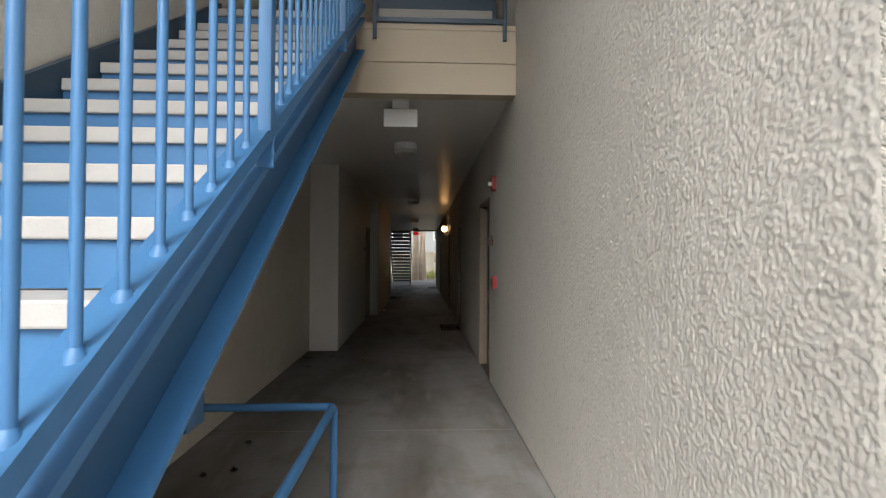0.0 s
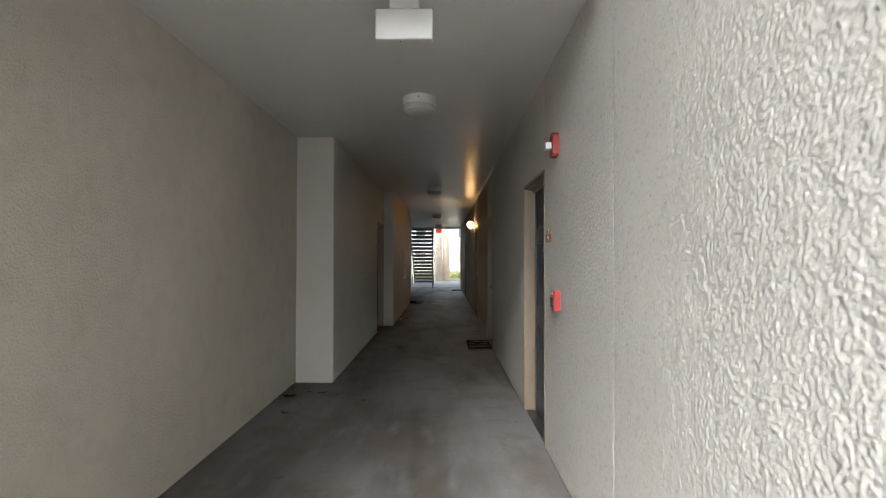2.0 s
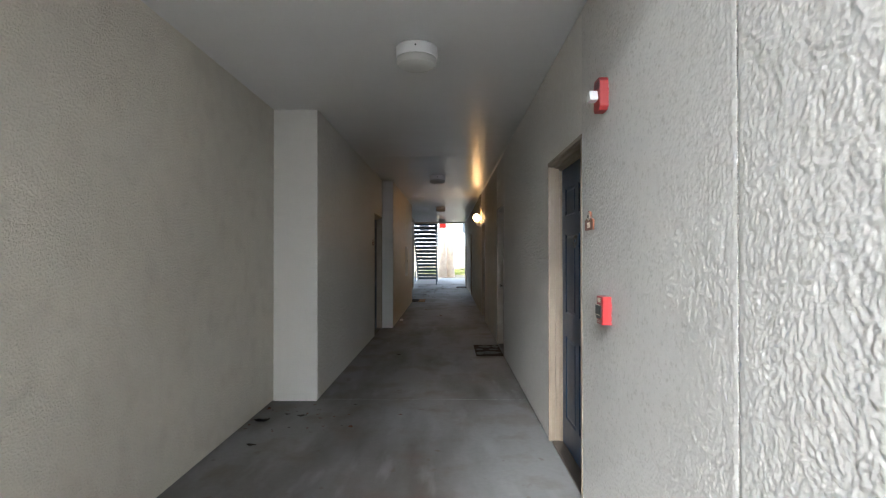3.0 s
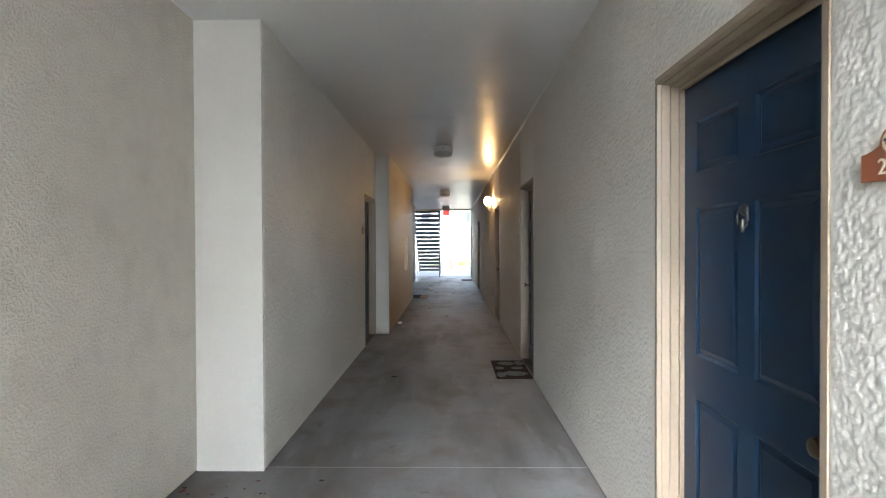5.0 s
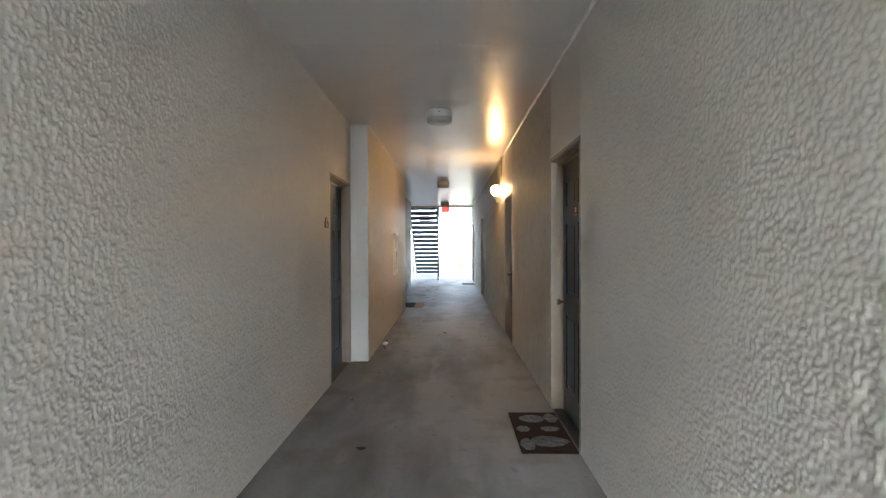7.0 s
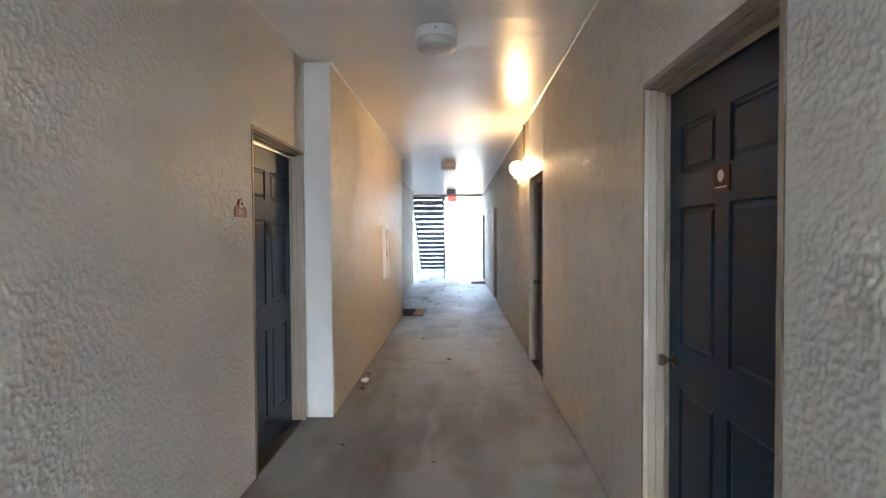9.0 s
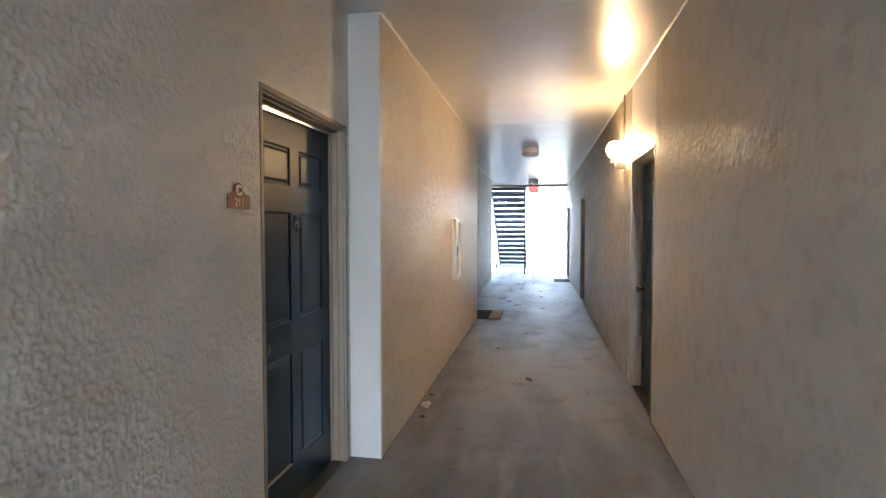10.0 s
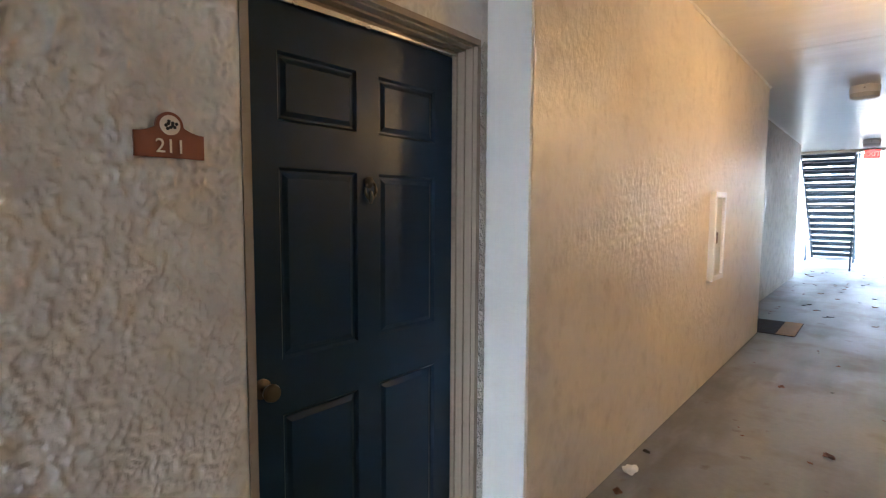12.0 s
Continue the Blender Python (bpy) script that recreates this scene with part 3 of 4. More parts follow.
def plaque(number, y, z, face, out):
    """An arched terracotta number plate with a round emblem, 0.15 m wide."""
    p = base("number_plaque", (face, y, z), "terracotta arched number plaque %s with round emblem on stucco" % number, "number plaque", group="number plaques")
    outline = [(-0.077, 0), (0.077, 0), (0.077, 0.056)]
    outline += [(0.077 - 0.046 * t, 0.056 + 0.014 * t * t) for t in (0.3, 0.6, 0.85, 1.0)]
    outline += [(0.030 * math.cos(a), 0.074 + 0.030 * math.sin(a)) for a in (math.pi * k / 12 for k in range(0, 13))]
    outline += [(-0.077 + 0.046 * t, 0.056 + 0.014 * t * t) for t in (1.0, 0.85, 0.6, 0.3)]
    outline += [(-0.077, 0.056)]
    bm = prism(bmesh.new(), outline, "x", 0.001 * out, 0.012 * out)
    part("plate", bm, M_COPPER, p)
    e = part("emblem", lathe(bmesh.new(), [(0.0225, 0.0121 * out), (0.0225, 0.0140 * out), (0.020, 0.0146 * out)], (0, 0, 0.074), 24, "x"), M_PALE, p, "pale round emblem with dark sprig")
    rng = random.Random(7)
    bm = bmesh.new()
    for k in range(9):
        t, r = k * 2.4, 0.005 + 0.0012 * k
        lathe(bm, [(0.0042, 0.0151 * out), (0.002, 0.0168 * out)], (0, r * math.cos(t), 0.074 + 0.7 * r * math.sin(t)), 6, "x")
    part("sprig", bm, M_BLACK, e)
    txt = words(number, 0.045, 0.0012, M_PALE)
    txt.parent = p
    turn = Matrix(((0, 0, out, 0), (out, 0, 0, 0), (0, 1, 0, 0), (0, 0, 0, 1)))
    txt.matrix_local = Matrix.Translation((0.0128 * out, 0, 0.025)) @ turn
    return p


plaque("211", 11.733, 1.56, LX1, 1)
plaque("210", 5.803, 1.553, RX, -1)

# ---- entrance stairs ----
RISE, RUN, SLOPE = 0.1772, 0.28, 0.633
WEB = -0.235


def slanted(bm, x0, x1, y0, y1, c0, c1):
    """A bar that follows the stairs' slope, between two offsets above the slope line."""
    prism(bm, [(y0, SLOPE * y0 + c0), (y1, SLOPE * y1 + c0), (y1, SLOPE * y1 + c1), (y0, SLOPE * y0 + c1)], "x", x0, x1)
    return bm


stairs = base("staircase", (0, 0, 0), "blue steel staircase with pale concrete treads up to the landing", "staircase")
Y0S, Y1S = -0.55, 4.12
# web carries the shade in its colour; flanges keep the plain blue
stringer = part("stringer", slanted(bmesh.new(), WEB - 0.008, WEB, Y0S, Y1S + 0.2, 0.3825, 0.6205), M_BLUE_SHADED, stairs, "blue steel channel stringer with shade painted into its web")
part("bottom_flange", slanted(bmesh.new(), WEB - 0.008, WEB + 0.072, Y0S, Y1S + 0.2, 0.368, 0.382), M_BLUE, stringer, "plain blue lower flange")
part("top_flange", slanted(bmesh.new(), WEB - 0.008, WEB + 0.070, Y0S, Y1S + 0.2, 0.621, 0.648), M_BLUE, stringer, "plain blue upper flange")
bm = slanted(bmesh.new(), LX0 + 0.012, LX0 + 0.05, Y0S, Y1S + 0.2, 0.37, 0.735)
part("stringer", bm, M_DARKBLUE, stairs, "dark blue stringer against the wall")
tread_me = mesh_of("tread", boxed(LX0 + 0.055, WEB - 0.01, 0.0, 0.30, -0.055, 0.0, bevel=0.006), M_TREAD)
riser_me = mesh_of("riser", boxed(LX0 + 0.055, WEB - 0.01, 0.018, 0.024, -RISE + 0.004, -0.056), M_BLUE)
for k in range(-10, 7):
    y = 2.16 + RUN * k
    z = 2.032 + RISE * k
    for nm, me in (("tread", tread_me), ("riser", riser_me)):
        ob = new(nm, me)
        ob.parent = stairs
        ob.location = (0, y, z)
part("riser", boxed(LX0 + 0.055, WEB - 0.01, 4.13, 4.136, 3.11, 3.27), M_BLUE, stairs)
part("nosing", boxed(LX0 + 0.055, WEB - 0.01, 4.11, FRONT - 0.001, 3.272, 3.33, bevel=0.006), M_TREAD, stairs, "pale concrete landing edge")
part("hanger_plate", boxed(WEB - 0.03, WEB - 0.012, 1.30, 1.40, 0.985, 1.45, bevel=0.004), M_BLUE_SHADED, stairs, "blue steel hanger plate under the stringer")

rail = base("stair_railing", (0, 0, 0), "blue painted steel picket railing on the staircase", "railing")
part("bottom_rail", slanted(bmesh.new(), -0.215, -0.145, Y0S + 0.2, 4.2, 0.733, 0.778), M_BLUE, rail)
part("top_rail", slanted(bmesh.new(), -0.207, -0.153, Y0S + 0.2, 4.2, 1.66, 1.70), M_BLUE, rail)
pick_me = mesh_of("picket", lathe(bmesh.new(), [(0.0095, 0.0), (0.0095, 0.92)], (0, 0, 0), 12), M_BLUE, True)
foot_me = mesh_of("weld", lathe(bmesh.new(), [(0.02, -0.012), (0.017, 0.004), (0.0098, 0.016)], (0, 0, 0), 12), M_BLUE, True)
posts = (0.1, 1.60, 3.10)
for k in range(-11, 27):
    y = 1.121 + 0.115 * k
    if min(abs(y - p) for p in posts) < 0.05 or y > 4.15:
        continue
    ob = new("picket", pick_me)
    ob.parent, ob.location = rail, (-0.172, y, SLOPE * y + 0.770)
    w = new("weld", foot_me)
    w.parent, w.location = ob, (0, 0, 0.002)
for y in posts:
    part("post", boxed(-0.178, -0.138, y - 0.022, y + 0.022, SLOPE * y + 0.76, SLOPE * y + 1.66, bevel=0.004), M_BLUE, rail)
    part("post_plate", boxed(-0.214, -0.142, y + 0.024, y + 0.034, SLOPE * y + 0.66, SLOPE * y + 0.79, bevel=0.002), M_BLUE, rail)

guard = base("pipe_guard", (0, 0, 0), "low blue pipe guard rail on the floor under the stairs", "guard rail")
gx, gy, gz = -0.150, 2.805, 0.625
part("pipe", tube(bmesh.new(), [(gx, 0.95, 0.0), (gx, 0.95, gz - 0.06), (gx, 0.965, gz - 0.018), (gx, 1.01, gz), (gx, gy - 0.03, gz), (gx - 0.01, gy - 0.008, gz), (gx - 0.04, gy, gz), (-1.25, gy, gz), (-1.29, gy, gz - 0.04), (-1.30, gy, 0.0)], 0.021, 14), M_BLUE, guard, "", True)
part("leg", tube(bmesh.new(), [(gx + 0.002, gy - 0.004, 0.0), (gx + 0.002, gy - 0.004, gz - 0.01)], 0.020, 14), M_BLUE, guard, "", True)

lr = base("landing_railing", (0, 0, 0), "dark blue steel railing fixed to the landing edge", "railing")
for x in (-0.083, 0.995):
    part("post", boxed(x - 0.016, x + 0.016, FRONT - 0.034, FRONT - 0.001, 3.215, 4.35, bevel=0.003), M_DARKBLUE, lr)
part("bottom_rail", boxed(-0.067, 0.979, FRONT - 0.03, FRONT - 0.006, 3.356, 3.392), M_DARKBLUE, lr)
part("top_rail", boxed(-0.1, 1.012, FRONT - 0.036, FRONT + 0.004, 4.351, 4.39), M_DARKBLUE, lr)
up = base("landing_panel", (0, 0, 0), "pale bar over the landing with dark blue sheets above and below", "staircase")
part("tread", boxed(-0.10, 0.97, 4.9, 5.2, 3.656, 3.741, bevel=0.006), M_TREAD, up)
# dark sheet set in for the unlit void below the pale bar
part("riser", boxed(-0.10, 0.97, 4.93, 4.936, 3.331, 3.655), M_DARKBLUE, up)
part("panel", boxed(-0.14, 1.01, 5.02, 5.03, 3.742, 5.2), M_DARKBLUE, up, "dark blue steel panel above the pale bar")
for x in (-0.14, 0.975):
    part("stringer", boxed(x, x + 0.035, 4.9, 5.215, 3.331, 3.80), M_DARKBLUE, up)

# ---- corridor fixtures ----
em = base("emergency_light", (0, 0, 0), "white box emergency light hung below the ceiling", "emergency light")
part("housing", boxed(-0.035, 0.268, 4.74, 4.80, 2.590, 2.752, bevel=0.008), M_WHITE, em)
part("canopy", boxed(0.04, 0.195, 4.735, 4.835, 2.752, CZ - 0.001, bevel=0.005), M_WHITE, em)
part("test_button", lathe(bmesh.new(), [(0.005, 0.0), (0.004, -0.006)], (0.095, 4.765, 2.5895), 10), M_BLACK, em)


def drum(at, dark):
    x, y = at
    d = base("ceiling_light", (x, y, CZ), "round unlit ceiling light with frosted lens", "ceiling light", group="corridor ceiling lights")
    part("pan", lathe(bmesh.new(), [(0.128, -0.001), (0.14, -0.012), (0.142, -0.075), (0.138, -0.082)], (0, 0, 0), 40), M_BRONZE if dark else M_WHITE, d, "", True)
    part("lens", lathe(bmesh.new(), [(0.134, -0.0825), (0.136, -0.105), (0.128, -0.128), (0.10, -0.143), (0.05, -0.150)], (0, 0, 0), 40), M_LENS, d, "frosted lens", True)
    part("screw", lathe(bmesh.new(), [(0.006, 0.0), (0.005, -0.004)], (0, -0.143, -0.04), 8, "y"), M_BLACK, d)


drum((0.112, 6.50), False)
drum((0.13, 12.38), False)
drum((0.09, 18.78), False)
drum((0.07, 24.6), False)

ex = base("exit_sign", (0, 0, 0), "small red lit exit sign hung from the ceiling", "exit sign")
part("housing", boxed(-0.06, 0.215, 25.40, 25.44, 2.52, 2.70, bevel=0.006), M_RED, ex)
part("face", boxed(-0.045, 0.20, 25.394, 25.399, 2.535, 2.685), M_EXIT, ex, "glowing red face")
part("stem", boxed(0.02, 0.135, 25.40, 25.44, 2.70, CZ - 0.001), M_WHITE, ex)
tx = words("EXIT", 0.13, 0.001, M_PALE)
tx.parent = ex
tx.matrix_local = Matrix.Translation((0.078, 25.392, 2.61)) @ pose(0, 0, 0, 90, 0, 0)

# wall lamp with lit globe
lx, ly, lz = 0.995, 15.38, 2.275
wl = base("wall_lamp", (0, 0, 0), "lit globe wall lamp with white bracket, cap and conduit", "wall lamp")
part("globe", lathe(bmesh.new(), [(0.035, -0.080), (0.058, -0.062), (0.076, -0.034), (0.083, 0.0), (0.078, 0.034), (0.060, 0.060), (0.034, 0.076), (0.010, 0.083)], (lx, ly, lz), 28), M_GLOBE, wl, "glowing warm glass globe", True)
part("cap", lathe(bmesh.new(), [(0.004, 0.096), (0.028, 0.093), (0.048, 0.085), (0.058, 0.074), (0.055, 0.073), (0.034, 0.082), (0.012, 0.087)], (lx, ly, lz), 28), M_WHITE, wl, "white metal cap over the globe", True)
part("cup", lathe(bmesh.new(), [(0.045, -0.125), (0.05, -0.09), (0.034, -0.086)], (lx, ly, lz), 20), M_WHITE, wl, "", True)
part("arm", tube(bmesh.new(), [(RX - 0.012, ly, lz - 0.16), (lx + 0.04, ly, lz - 0.165), (lx + 0.008, ly, lz - 0.15), (lx, ly, lz - 0.12)], 0.014, 10), M_WHITE, wl, "", True)
part("back_plate", boxed(RX - 0.014, RX - 0.001, ly - 0.055, ly + 0.055, lz - 0.22, lz - 0.105, bevel=0.004), M_WHITE, wl)
part("conduit", tube(bmesh.new(), [(RX - 0.012, ly, lz - 0.1), (RX - 0.012, ly, CZ - 0.002)], 0.010, 10), M_FRAME, wl)
part("sensor", boxed(RX - 0.10, RX - 0.015, ly - 0.10, ly - 0.058, lz - 0.20, lz - 0.13, bevel=0.006), M_WHITE, wl, "white square sensor beside the lamp")

# fire alarm pull station and strobe
pull = base("fire_alarm_pull", (0, 0, 0), "red wall-mounted fire alarm pull station with white lettering", "fire alarm")
part("housing", prism(bmesh.new(), [(RX - 0.001, 5.442), (RX - 0.001, 5.540), (RX - 0.042, 5.538), (RX - 0.046, 5.532), (RX - 0.046, 5.448), (RX - 0.042, 5.443)], "z", 1.090, 1.222), M_RED, pull)
part("handle", prism(bmesh.new(), [(5.452, 1.180), (5.530, 1.180), (5.530, 1.130), (5.515, 1.118), (5.467, 1.118), (5.452, 1.130)], "x", RX - 0.054, RX - 0.0465), M_BLACK, pull, "black pull handle with white edging")
for z in (1.184, 1.136):
    part("handle_bar", boxed(RX - 0.0555, RX - 0.0541, 5.456, 5.526, z - 0.004, z), M_PALE, pull)
for z in (1.098, 1.106):
    part("small_print", boxed(RX - 0.0475, RX - 0.0465, 5.475, 5.526, z, z + 0.0025), M_PALE, pull)
fw = words("FIRE", 0.030, 0.0008, M_PALE)
fw.parent = pull
fw.matrix_local = Matrix.Translation((RX - 0.0475, 5.490, 1.202)) @ Matrix(((0, 0, -1, 0), (-1, 0, 0, 0), (0, 1, 0, 0), (0, 0, 0, 1)))
strobe = base("fire_alarm_strobe", (0, 0, 0), "red wall-mounted alarm horn with clear strobe lens", "fire alarm")
part("housing", prism(bmesh.new(), [(5.475, 2.135), (5.49, 2.118), (5.565, 2.118), (5.58, 2.135), (5.58, 2.258), (5.565, 2.275), (5.49, 2.275), (5.475, 2.258)], "x", RX - 0.045, RX - 0.001), M_RED, strobe)
part("strobe_lens", prism(bmesh.new(), [(5.497, 2.17), (5.558, 2.17), (5.545, 2.215), (5.51, 2.215)], "x", RX - 0.085, RX - 0.0455), M_WHITE, strobe, "clear white strobe lens")
for k in range(4):
    part("grille_slot", boxed(RX - 0.0465, RX - 0.0452, 5.495, 5.56, 2.228 + 0.009 * k, 2.232 + 0.009 * k), M_BLACK, strobe)

# extinguisher cabinet on the lamp-lit wall
cab = base("extinguisher_cabinet", (0, 0, 0), "white metal extinguisher cabinet with glazed front on stucco", "cabinet")
cy0, cy1, cz0, cz1 = 15.75, 16.10, 0.872, 1.588
part("body", boxed(LX2 + 0.001, LX2 + 0.022, cy0 + 0.03, cy1 - 0.03, cz0 + 0.03, cz1 - 0.03), M_WHITE, cab)
for a, b, c, d2 in ((cy0, cy0 + 0.045, cz0, cz1), (cy1 - 0.045, cy1, cz0, cz1), (cy0 + 0.045, cy1 - 0.045, cz0, cz0 + 0.045), (cy0 + 0.045, cy1 - 0.045, cz1 - 0.045, cz1)):
    part("frame_rail", boxed(LX2 + 0.001, LX2 + 0.05, a, b, c, d2, bevel=0.004), M_WHITE, cab)
part("pane", boxed(LX2 + 0.023, LX2 + 0.028, cy0 + 0.046, cy1 - 0.046, cz0 + 0.046, cz1 - 0.046), M_LENS, cab, "pale glazed front")
part("pull", tube(bmesh.new(), [(LX2 + 0.028, cy0 + 0.07, 1.16), (LX2 + 0.05, cy0 + 0.07, 1.18), (LX2 + 0.05, cy0 + 0.07, 1.26), (LX2 + 0.028, cy0 + 0.07, 1.28)], 0.006, 8), M_CHROME, cab)


# ---- mats and litter ----
def mat_thing(x0, x1, y0, y1, mat, label):
    m = base("door_mat", ((x0 + x1) / 2, (y0 + y1) / 2, 0.0), label, "mat")
    w, h = (x1 - x0) / 2, (y1 - y0) / 2
    part("pad", boxed(-w, w, -h, h, 0.0005, 0.011, bevel=0.004), mat, m)
    return m, w, h


m1, w, h = mat_thing(0.712, 1.094, 10.25, 11.08, M_MAT_A, "brown and grey patterned doormat before the door")
rng = random.Random(3)
for cx, cy, rx, ry in ((-0.02, 0.26, 0.10, 0.085), (0.13, 0.27, 0.05, 0.10), (0.03, -0.22, 0.13, 0.10), (-0.13, -0.27, 0.05, 0.11), (-0.12, 0.03, 0.05, 0.06), (0.08, 0.03, 0.07, 0.05)):
    out_l = [(cx + rx * (1 + 0.12 * rng.uniform(-1, 1)) * math.cos(t), cy + ry * (1 + 0.12 * rng.uniform(-1, 1)) * math.sin(t)) for t in (2 * math.pi * k / 20 for k in range(20))]
    part("pattern", prism(bmesh.new(), out_l, "z", 0.0112, 0.0128), M_MAT_B, m1, "pale grey oval in the weave")
m2, w, h = mat_thing(-0.98, -0.37, 18.25, 19.12, M_MAT_C, "dark doormat with a tan coir edge")
part("edge_band", boxed(w - 0.19, w - 0.005, -h + 0.004, h - 0.004, 0.0112, 0.014), M_MAT_D, m2, "tan coir band")
m3, w, h = mat_thing(0.66, 1.08, 24.45, 25.2, M_MAT_A, "thin dark mat by the far door")


def leaf_mesh(seed, mat, size):
    """A curled dead leaf with a midrib fold."""
    rng = random.Random(seed)
    bm = bmesh.new()
    n = 7
    rows = []
    for k in range(n):
        t = k / (n - 1)
        wd = size * 0.36 * math.sin(math.pi * (0.06 + 0.9 * t)) * rng.uniform(0.75, 1.15)
        z = 0.012 * size / 0.08 * (t - 0.5) ** 2 * 4 * rng.uniform(0.6, 1.2)
        rows.append([bm.verts.new((size * (t - 0.5), s * wd, 0.003 + z + abs(s) * 0.012 * rng.uniform(0.2, 1.0))) for s in (-1, 0, 1)])
    for a, b in zip(rows, rows[1:]):
        for j in range(2):
            bm.faces.new((a[j], a[j + 1], b[j + 1], b[j]))
    bmesh.ops.solidify(bm, geom=bm.faces[:], thickness=0.0012)
    return mesh_of("dead_leaf", bm, mat)


leaf_meshes = [leaf_mesh(k, M_LEAF if k < 4 else M_LEAF_DARK, 0.075) for k in range(7)]
rng = random.Random(11)
LEAVES = [(-1.256, 7.40, 1.7, 5), (-0.96, 7.55, 1.1, 4), (-1.32, 7.75, 0.8, 1), (-0.48, 7.27, 0.7, 2), (-0.1, 7.6, 0.5, 0), (-0.78, 7.49, 0.5, 1), (-1.1, 7.6, 0.6, 6),
          (-0.37, 10.32, 1.0, 5), (-0.65, 11.45, 0.5, 3), (0.16, 14.92, 1.2, 0), (-0.24, 16.17, 0.9, 1), (0.08, 17.18, 0.7, 2), (0.08, 14.77, 0.5, 3), (-0.68, 14.3, 0.8, 4),
          (-0.17, 21.7, 1.1, 1), (-0.43, 22.2, 1.2, 2), (-0.46, 20.8, 1.2, 5), (-0.9, 25.2, 1.5, 1), (-0.8, 24.9, 1.3, 0), (-0.2, 19.8, 1.0, 6), (-0.35, 20.3, 1.2, 0), (0.3, 21.2, 1.0, 3),
          (-0.99, 4.07, 0.9, 5), (-0.92, 3.56, 0.9, 4), (-1.09, 3.48, 0.8, 5), (-1.14, 6.85, 1.0, 6), (-0.15, 23.1, 1.3, 2), (0.1, 23.9, 1.0, 5), (-0.64, 13.75, 0.9, 1), (-0.6, 23.4, 1.2, 1)]
for _ in range(26):
    LEAVES.append((rng.uniform(-1.33, -0.55), rng.uniform(7.15, 7.9), rng.uniform(0.18, 0.5), rng.randrange(7)))
for _ in range(34):
    LEAVES.append((rng.uniform(-0.95, 0.75), rng.uniform(19.3, 26.5), rng.uniform(0.4, 1.3), rng.randrange(7)))
for _ in range(16):
    LEAVES.append((rng.uniform(-0.6, 0.95), rng.uniform(12.0, 18.8), rng.uniform(0.15, 0.5), rng.randrange(7)))
for x, y, sc, k in LEAVES:
    ob = tagged(new("dead_leaf", leaf_meshes[k]), "curled dry brown leaf lying on the concrete" if k < 4 else "dark rotten leaf lying on the concrete", "leaf", "leaves on the floor")
    ob.matrix_basis = pose(x, y, 0.0, 0, 0, rng.uniform(0, 360)) @ Matrix.Diagonal((sc, sc, sc * 0.7, 1))

bm = bmesh.new()
bmesh.ops.create_icosphere(bm, subdivisions=3, radius=0.030)
for v in bm.verts:
    q = noise.noise_vector(v.co * 52)
    v.co = Vector((v.co.x * 1.25, v.co.y * 1.5, v.co.z * 0.6)) + q * 0.015
lo = min(v.co.z for v in bm.verts)
for v in bm.verts:
    v.co += Vector((-0.665, 13.99, -lo + 0.001))
thing("crumpled_paper", bm, M_PAPER, "crumpled white paper lying against the wall", "paper")

# ---- far stairs, seen from behind and below ----
fs = base("staircase", (0, 0, 0), "dark blue steel stairs outside the far opening, seen from behind", "staircase", group="")
FX0, FX1, FY = -1.30, -0.24, 31.0
tread2 = mesh_of("tread_pan", boxed(FX0 + 0.03, FX1 - 0.03, -0.30, 0.0, -0.055, -0.012, bevel=0.005), M_DARKBLUE)
fill2 = mesh_of("tread_fill", boxed(FX0 + 0.032, FX1 - 0.032, -0.298, -0.002, -0.0119, 0.0), M_TREAD)
riser2 = mesh_of("riser", boxed(FX0 + 0.03, FX1 - 0.03, -0.024, -0.018, -RISE + 0.035, -0.056), M_DARKBLUE)
for k in range(17):
    for nm, me in (("tread_pan", tread2), ("tread_fill", fill2), ("riser", riser2)):
        ob = new(nm, me)
        ob.parent, ob.location = fs, (0, FY - RUN * k, 0.17 + RISE * k)
for x in (FX0, FX1 - 0.03):
    part("stringer", prism(bmesh.new(), [(FY + 0.1, -0.02), (FY + 0.1, 0.20), (26.62, 3.05), (26.62, 2.75), (FY - 0.35, -0.02)], "x", x, x + 0.03), M_DARKBLUE, fs)
g2 = base("pipe_guard", (0, 0, 0), "low dark blue pipe guard before the far stairs", "guard rail")
part("pipe", tube(bmesh.new(), [(FX0 - 0.02, 29.2, 0.0), (FX0 - 0.02, 29.2, 0.57), (FX0 + 0.03, 29.2, 0.62), (FX1 - 0.05, 29.2, 0.62), (FX1, 29.2, 0.57), (FX1, 29.2, 0.0)], 0.022, 12), M_DARKBLUE, g2, "", True)
far_rail = base("stair_railing", (0, 0, 0), "dark blue post railing beside the far stairs", "railing")
part("post", boxed(FX1 + 0.002, FX1 + 0.04, 26.75, 26.79, 0.0, 3.9), M_DARKBLUE, far_rail)
part("top_rail", prism(bmesh.new(), [(FY, 1.05), (FY, 1.1), (26.8, 3.9), (26.8, 3.85)], "x", FX1 + 0.003, FX1 + 0.038), M_DARKBLUE, far_rail)

# ---- outdoors ----
thing("ground", boxed(-250, 250, -250, 250, -0.6, -0.06), M_GROUND, "leaf-strewn soil and thin grass", "ground", kind="structure")
thing("pavement_1", boxed(-3.2, 2.6, 27.4, 33.2, -0.2, -0.004), M_APRON, "pale concrete apron outside the far opening", "pavement", kind="structure")
thing("pavement_2", boxed(-6, 5, -9, -1.6, -0.2, -0.004), M_CONC, "pale concrete walk before the entrance", "pavement", kind="structure")


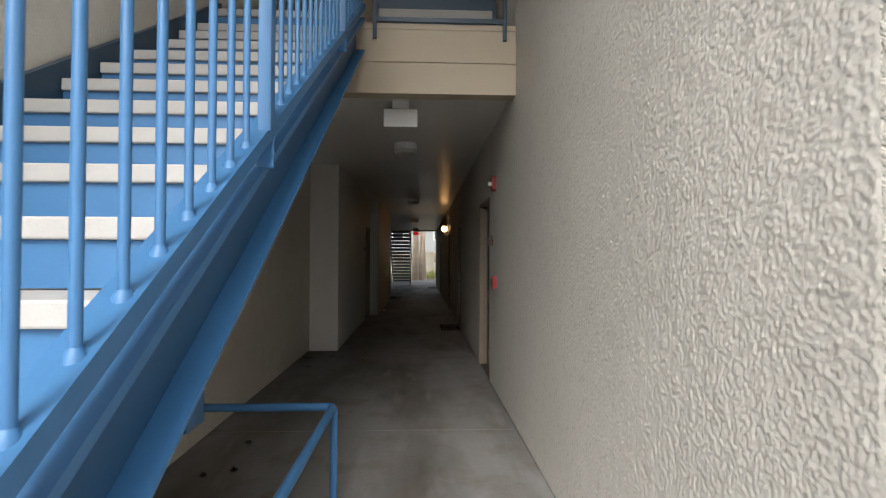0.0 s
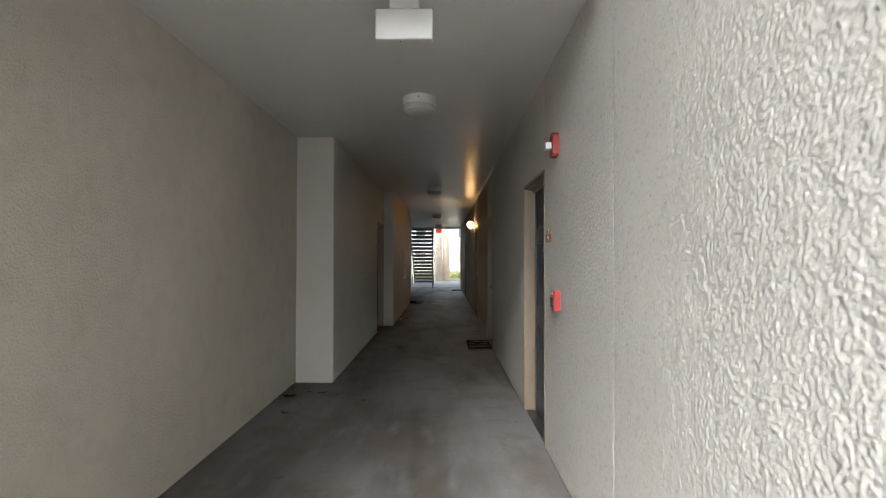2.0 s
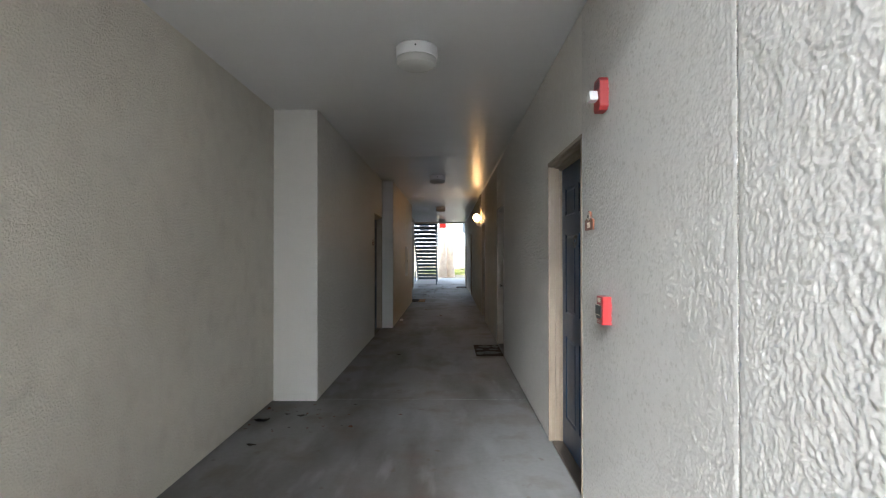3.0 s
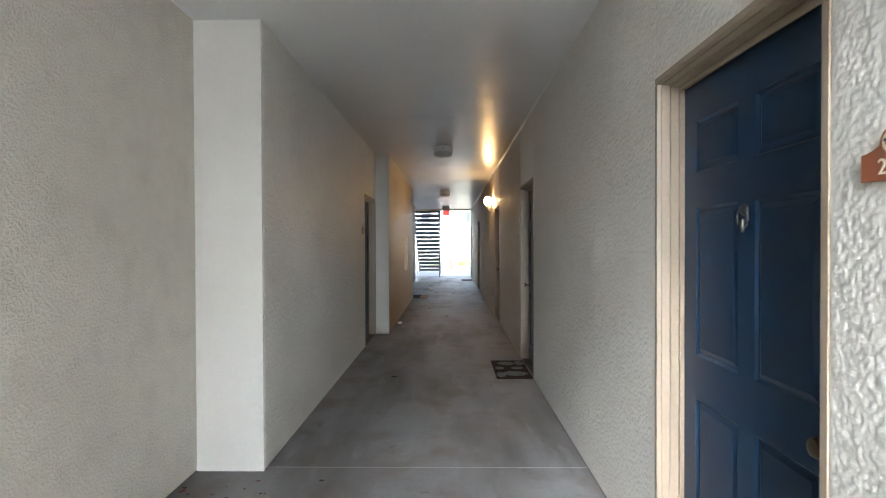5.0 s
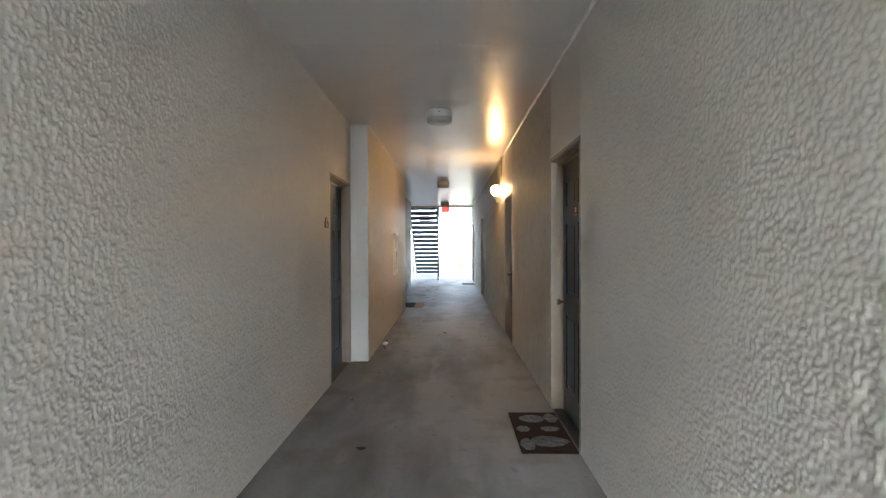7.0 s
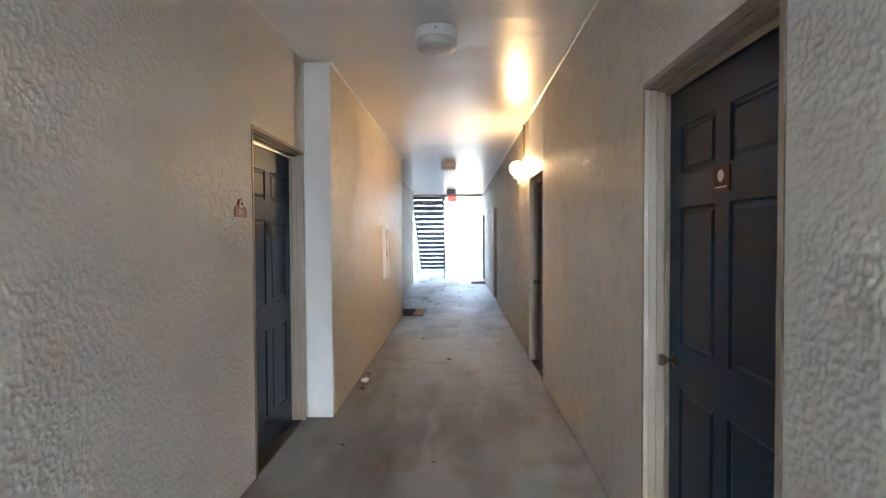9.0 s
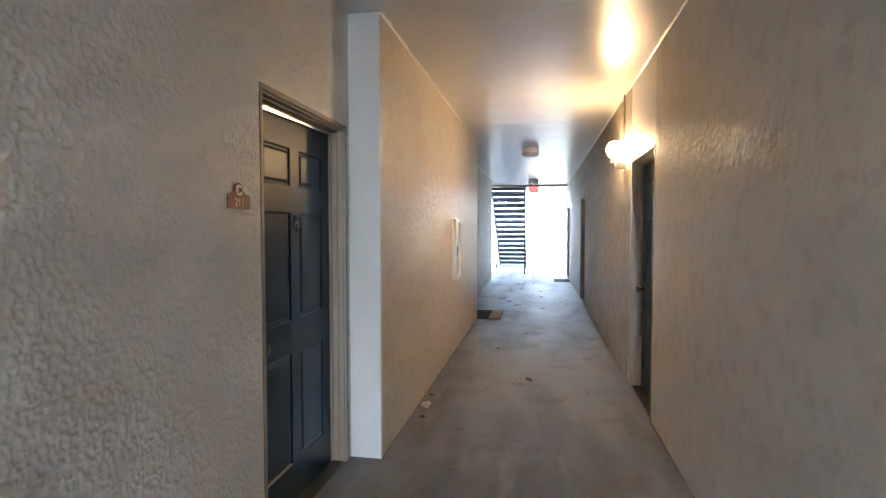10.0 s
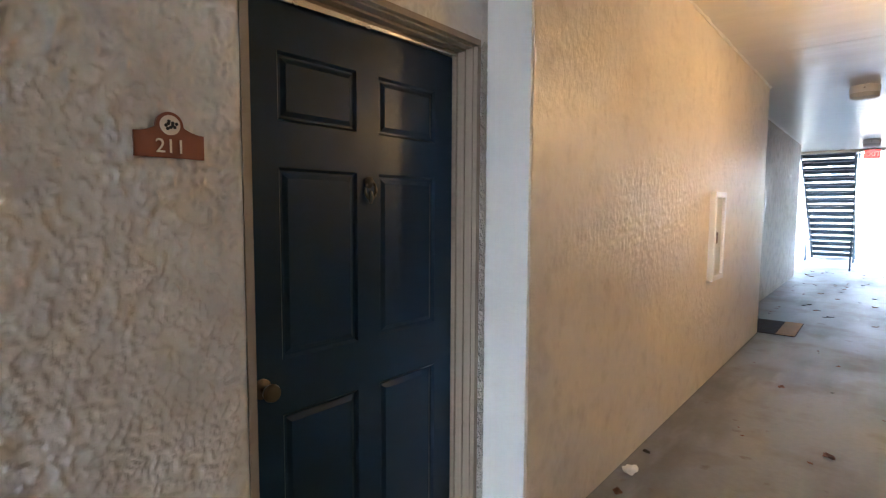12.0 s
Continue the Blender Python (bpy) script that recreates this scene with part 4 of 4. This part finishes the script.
def tree(x, y, r, height, seed):
    rng = random.Random(seed)
    t = base("tree", (x, y, -0.06), "tall pale-barked tree behind the building", "tree", group="trees behind the building")
    n = 14
    pts, tp = [], []
    for k in range(n):
        u = k / (n - 1)
        pts.append((0.12 * math.sin(3 * u + seed) * u, 0.1 * math.cos(2 * u + seed) * u, height * u))
        tp.append((1.35 if k == 0 else 1.0) * (1 - 0.6 * u) * rng.uniform(0.93, 1.06))
    bm = tube(bmesh.new(), pts, r, 18, tp)
    for k in range(7):
        z = height * rng.uniform(0.5, 0.95)
        a = rng.uniform(0, 6.28)
        ln = rng.uniform(1.0, 2.4)
        tube(bm, [(0, 0, z), (ln * 0.5 * math.cos(a), ln * 0.5 * math.sin(a), z + 0.5), (ln * math.cos(a), ln * math.sin(a), z + 1.2)], r * 0.3, 7, [1, 0.7, 0.25])
    part("trunk", bm, M_BARK, t, "", True)
    bm = bmesh.new()
    clumps = [(rng.gauss(0, 1.3), rng.gauss(0, 1.3), height * rng.uniform(0.62, 1.08), rng.uniform(0.5, 1.0)) for _ in range(26)]
    for cx, cy, cz, cr in clumps:
        for _ in range(70):
            p = Vector((cx + rng.gauss(0, cr * 0.5), cy + rng.gauss(0, cr * 0.5), cz + rng.gauss(0, cr * 0.4)))
            d = Vector((rng.uniform(-1, 1), rng.uniform(-1, 1), rng.uniform(-0.6, 0.4))).normalized() * rng.uniform(0.1, 0.2)
            s = d.cross(Vector((rng.uniform(-1, 1), rng.uniform(-1, 1), 1))).normalized() * 0.045
            bm.faces.new([bm.verts.new(q) for q in (p - d, p + s, p + d, p - s)])
    me = bpy.data.meshes.new("crown")
    bm.to_mesh(me)
    bm.free()
    me.materials.append(M_CROWN)
    c = new("crown", me)
    c.parent = t
    return t


tree(-0.05, 35.0, 0.235, 13.0, 1)
tree(0.42, 35.3, 0.225, 12.0, 2)
tree(-3.4, 38.5, 0.25, 10.0, 3)
tree(3.8, 39.5, 0.22, 9.0, 4)


def shrub(x, y, r, seed):
    rng = random.Random(seed)
    bm = bmesh.new()
    for _ in range(420):
        a, u = rng.uniform(0, 6.28), rng.random() ** 0.5
        p = Vector((r * u * math.cos(a), r * u * math.sin(a), r * 1.1 * rng.random() * (1.1 - 0.6 * u)))
        d = Vector((rng.uniform(-1, 1), rng.uniform(-1, 1), rng.uniform(0.1, 1))).normalized() * rng.uniform(0.05, 0.11)
        s = d.cross(Vector((rng.uniform(-1, 1), 0.3, rng.uniform(-1, 1)))).normalized() * 0.022
        bm.faces.new([bm.verts.new(q) for q in (p - d, p + s, p + d, p - s)])
    me = bpy.data.meshes.new("shrub")
    bm.to_mesh(me)
    bm.free()
    me.materials.append(M_BUSH)
    ob = tagged(new("shrub", me), "low yellow-green shrub before the board fence", "shrub", "shrubs by the fence")
    ob.location = (x, y, -0.06)


for k, (x, y, r) in enumerate(((1.25, 39.0, 0.55), (0.75, 40.2, 0.45), (2.2, 40.0, 0.6), (-1.0, 40.5, 0.5))):
    shrub(x, y, r, 50 + k)

fence = base("fence", (0, 42.0, -0.06), "weathered upright board fence with gaps", "fence")
board_me = mesh_of("board", boxed(-0.055, 0.055, -0.01, 0.01, 0.05, 2.0), M_FENCE)
for k in range(90):
    ob = new("board", board_me)
    ob.parent = fence
    ob.location = (-7 + 0.155 * k, 0, 0.02 * rng.uniform(-1, 1))
for z in (0.35, 1.6):
    part("rail", boxed(-7.1, 7.0, 0.011, 0.05, z, z + 0.09), M_FENCE, fence)
for k in range(6):
    part("post", boxed(-6.9 + 2.7 * k, -6.8 + 2.7 * k, 0.051, 0.15, 0.0, 2.05), M_FENCE, fence)

house = base("house", (0, 56, -0.06), "pale grey neighbouring house beyond the fence", "house")
part("wall", boxed(-14, 14, 0, 8, 0, 5.2), M_HOUSE, house)
part("roof", prism(bmesh.new(), [(-0.6, 5.201), (8.6, 5.201), (4.0, 7.4)], "x", -14.5, 14.5), M_ROOF, house)
for k in range(6):
    for z in (0.9, 3.4):
        wd = part("window", boxed(-11.5 + 4.4 * k, -10.3 + 4.4 * k, -0.03, -0.001, z, z + 1.2), M_WHITE, house, "white framed window")
        part("pane", boxed(-11.42 + 4.4 * k, -10.38 + 4.4 * k, -0.04, -0.031, z + 0.08, z + 1.12), M_GLASS, wd)
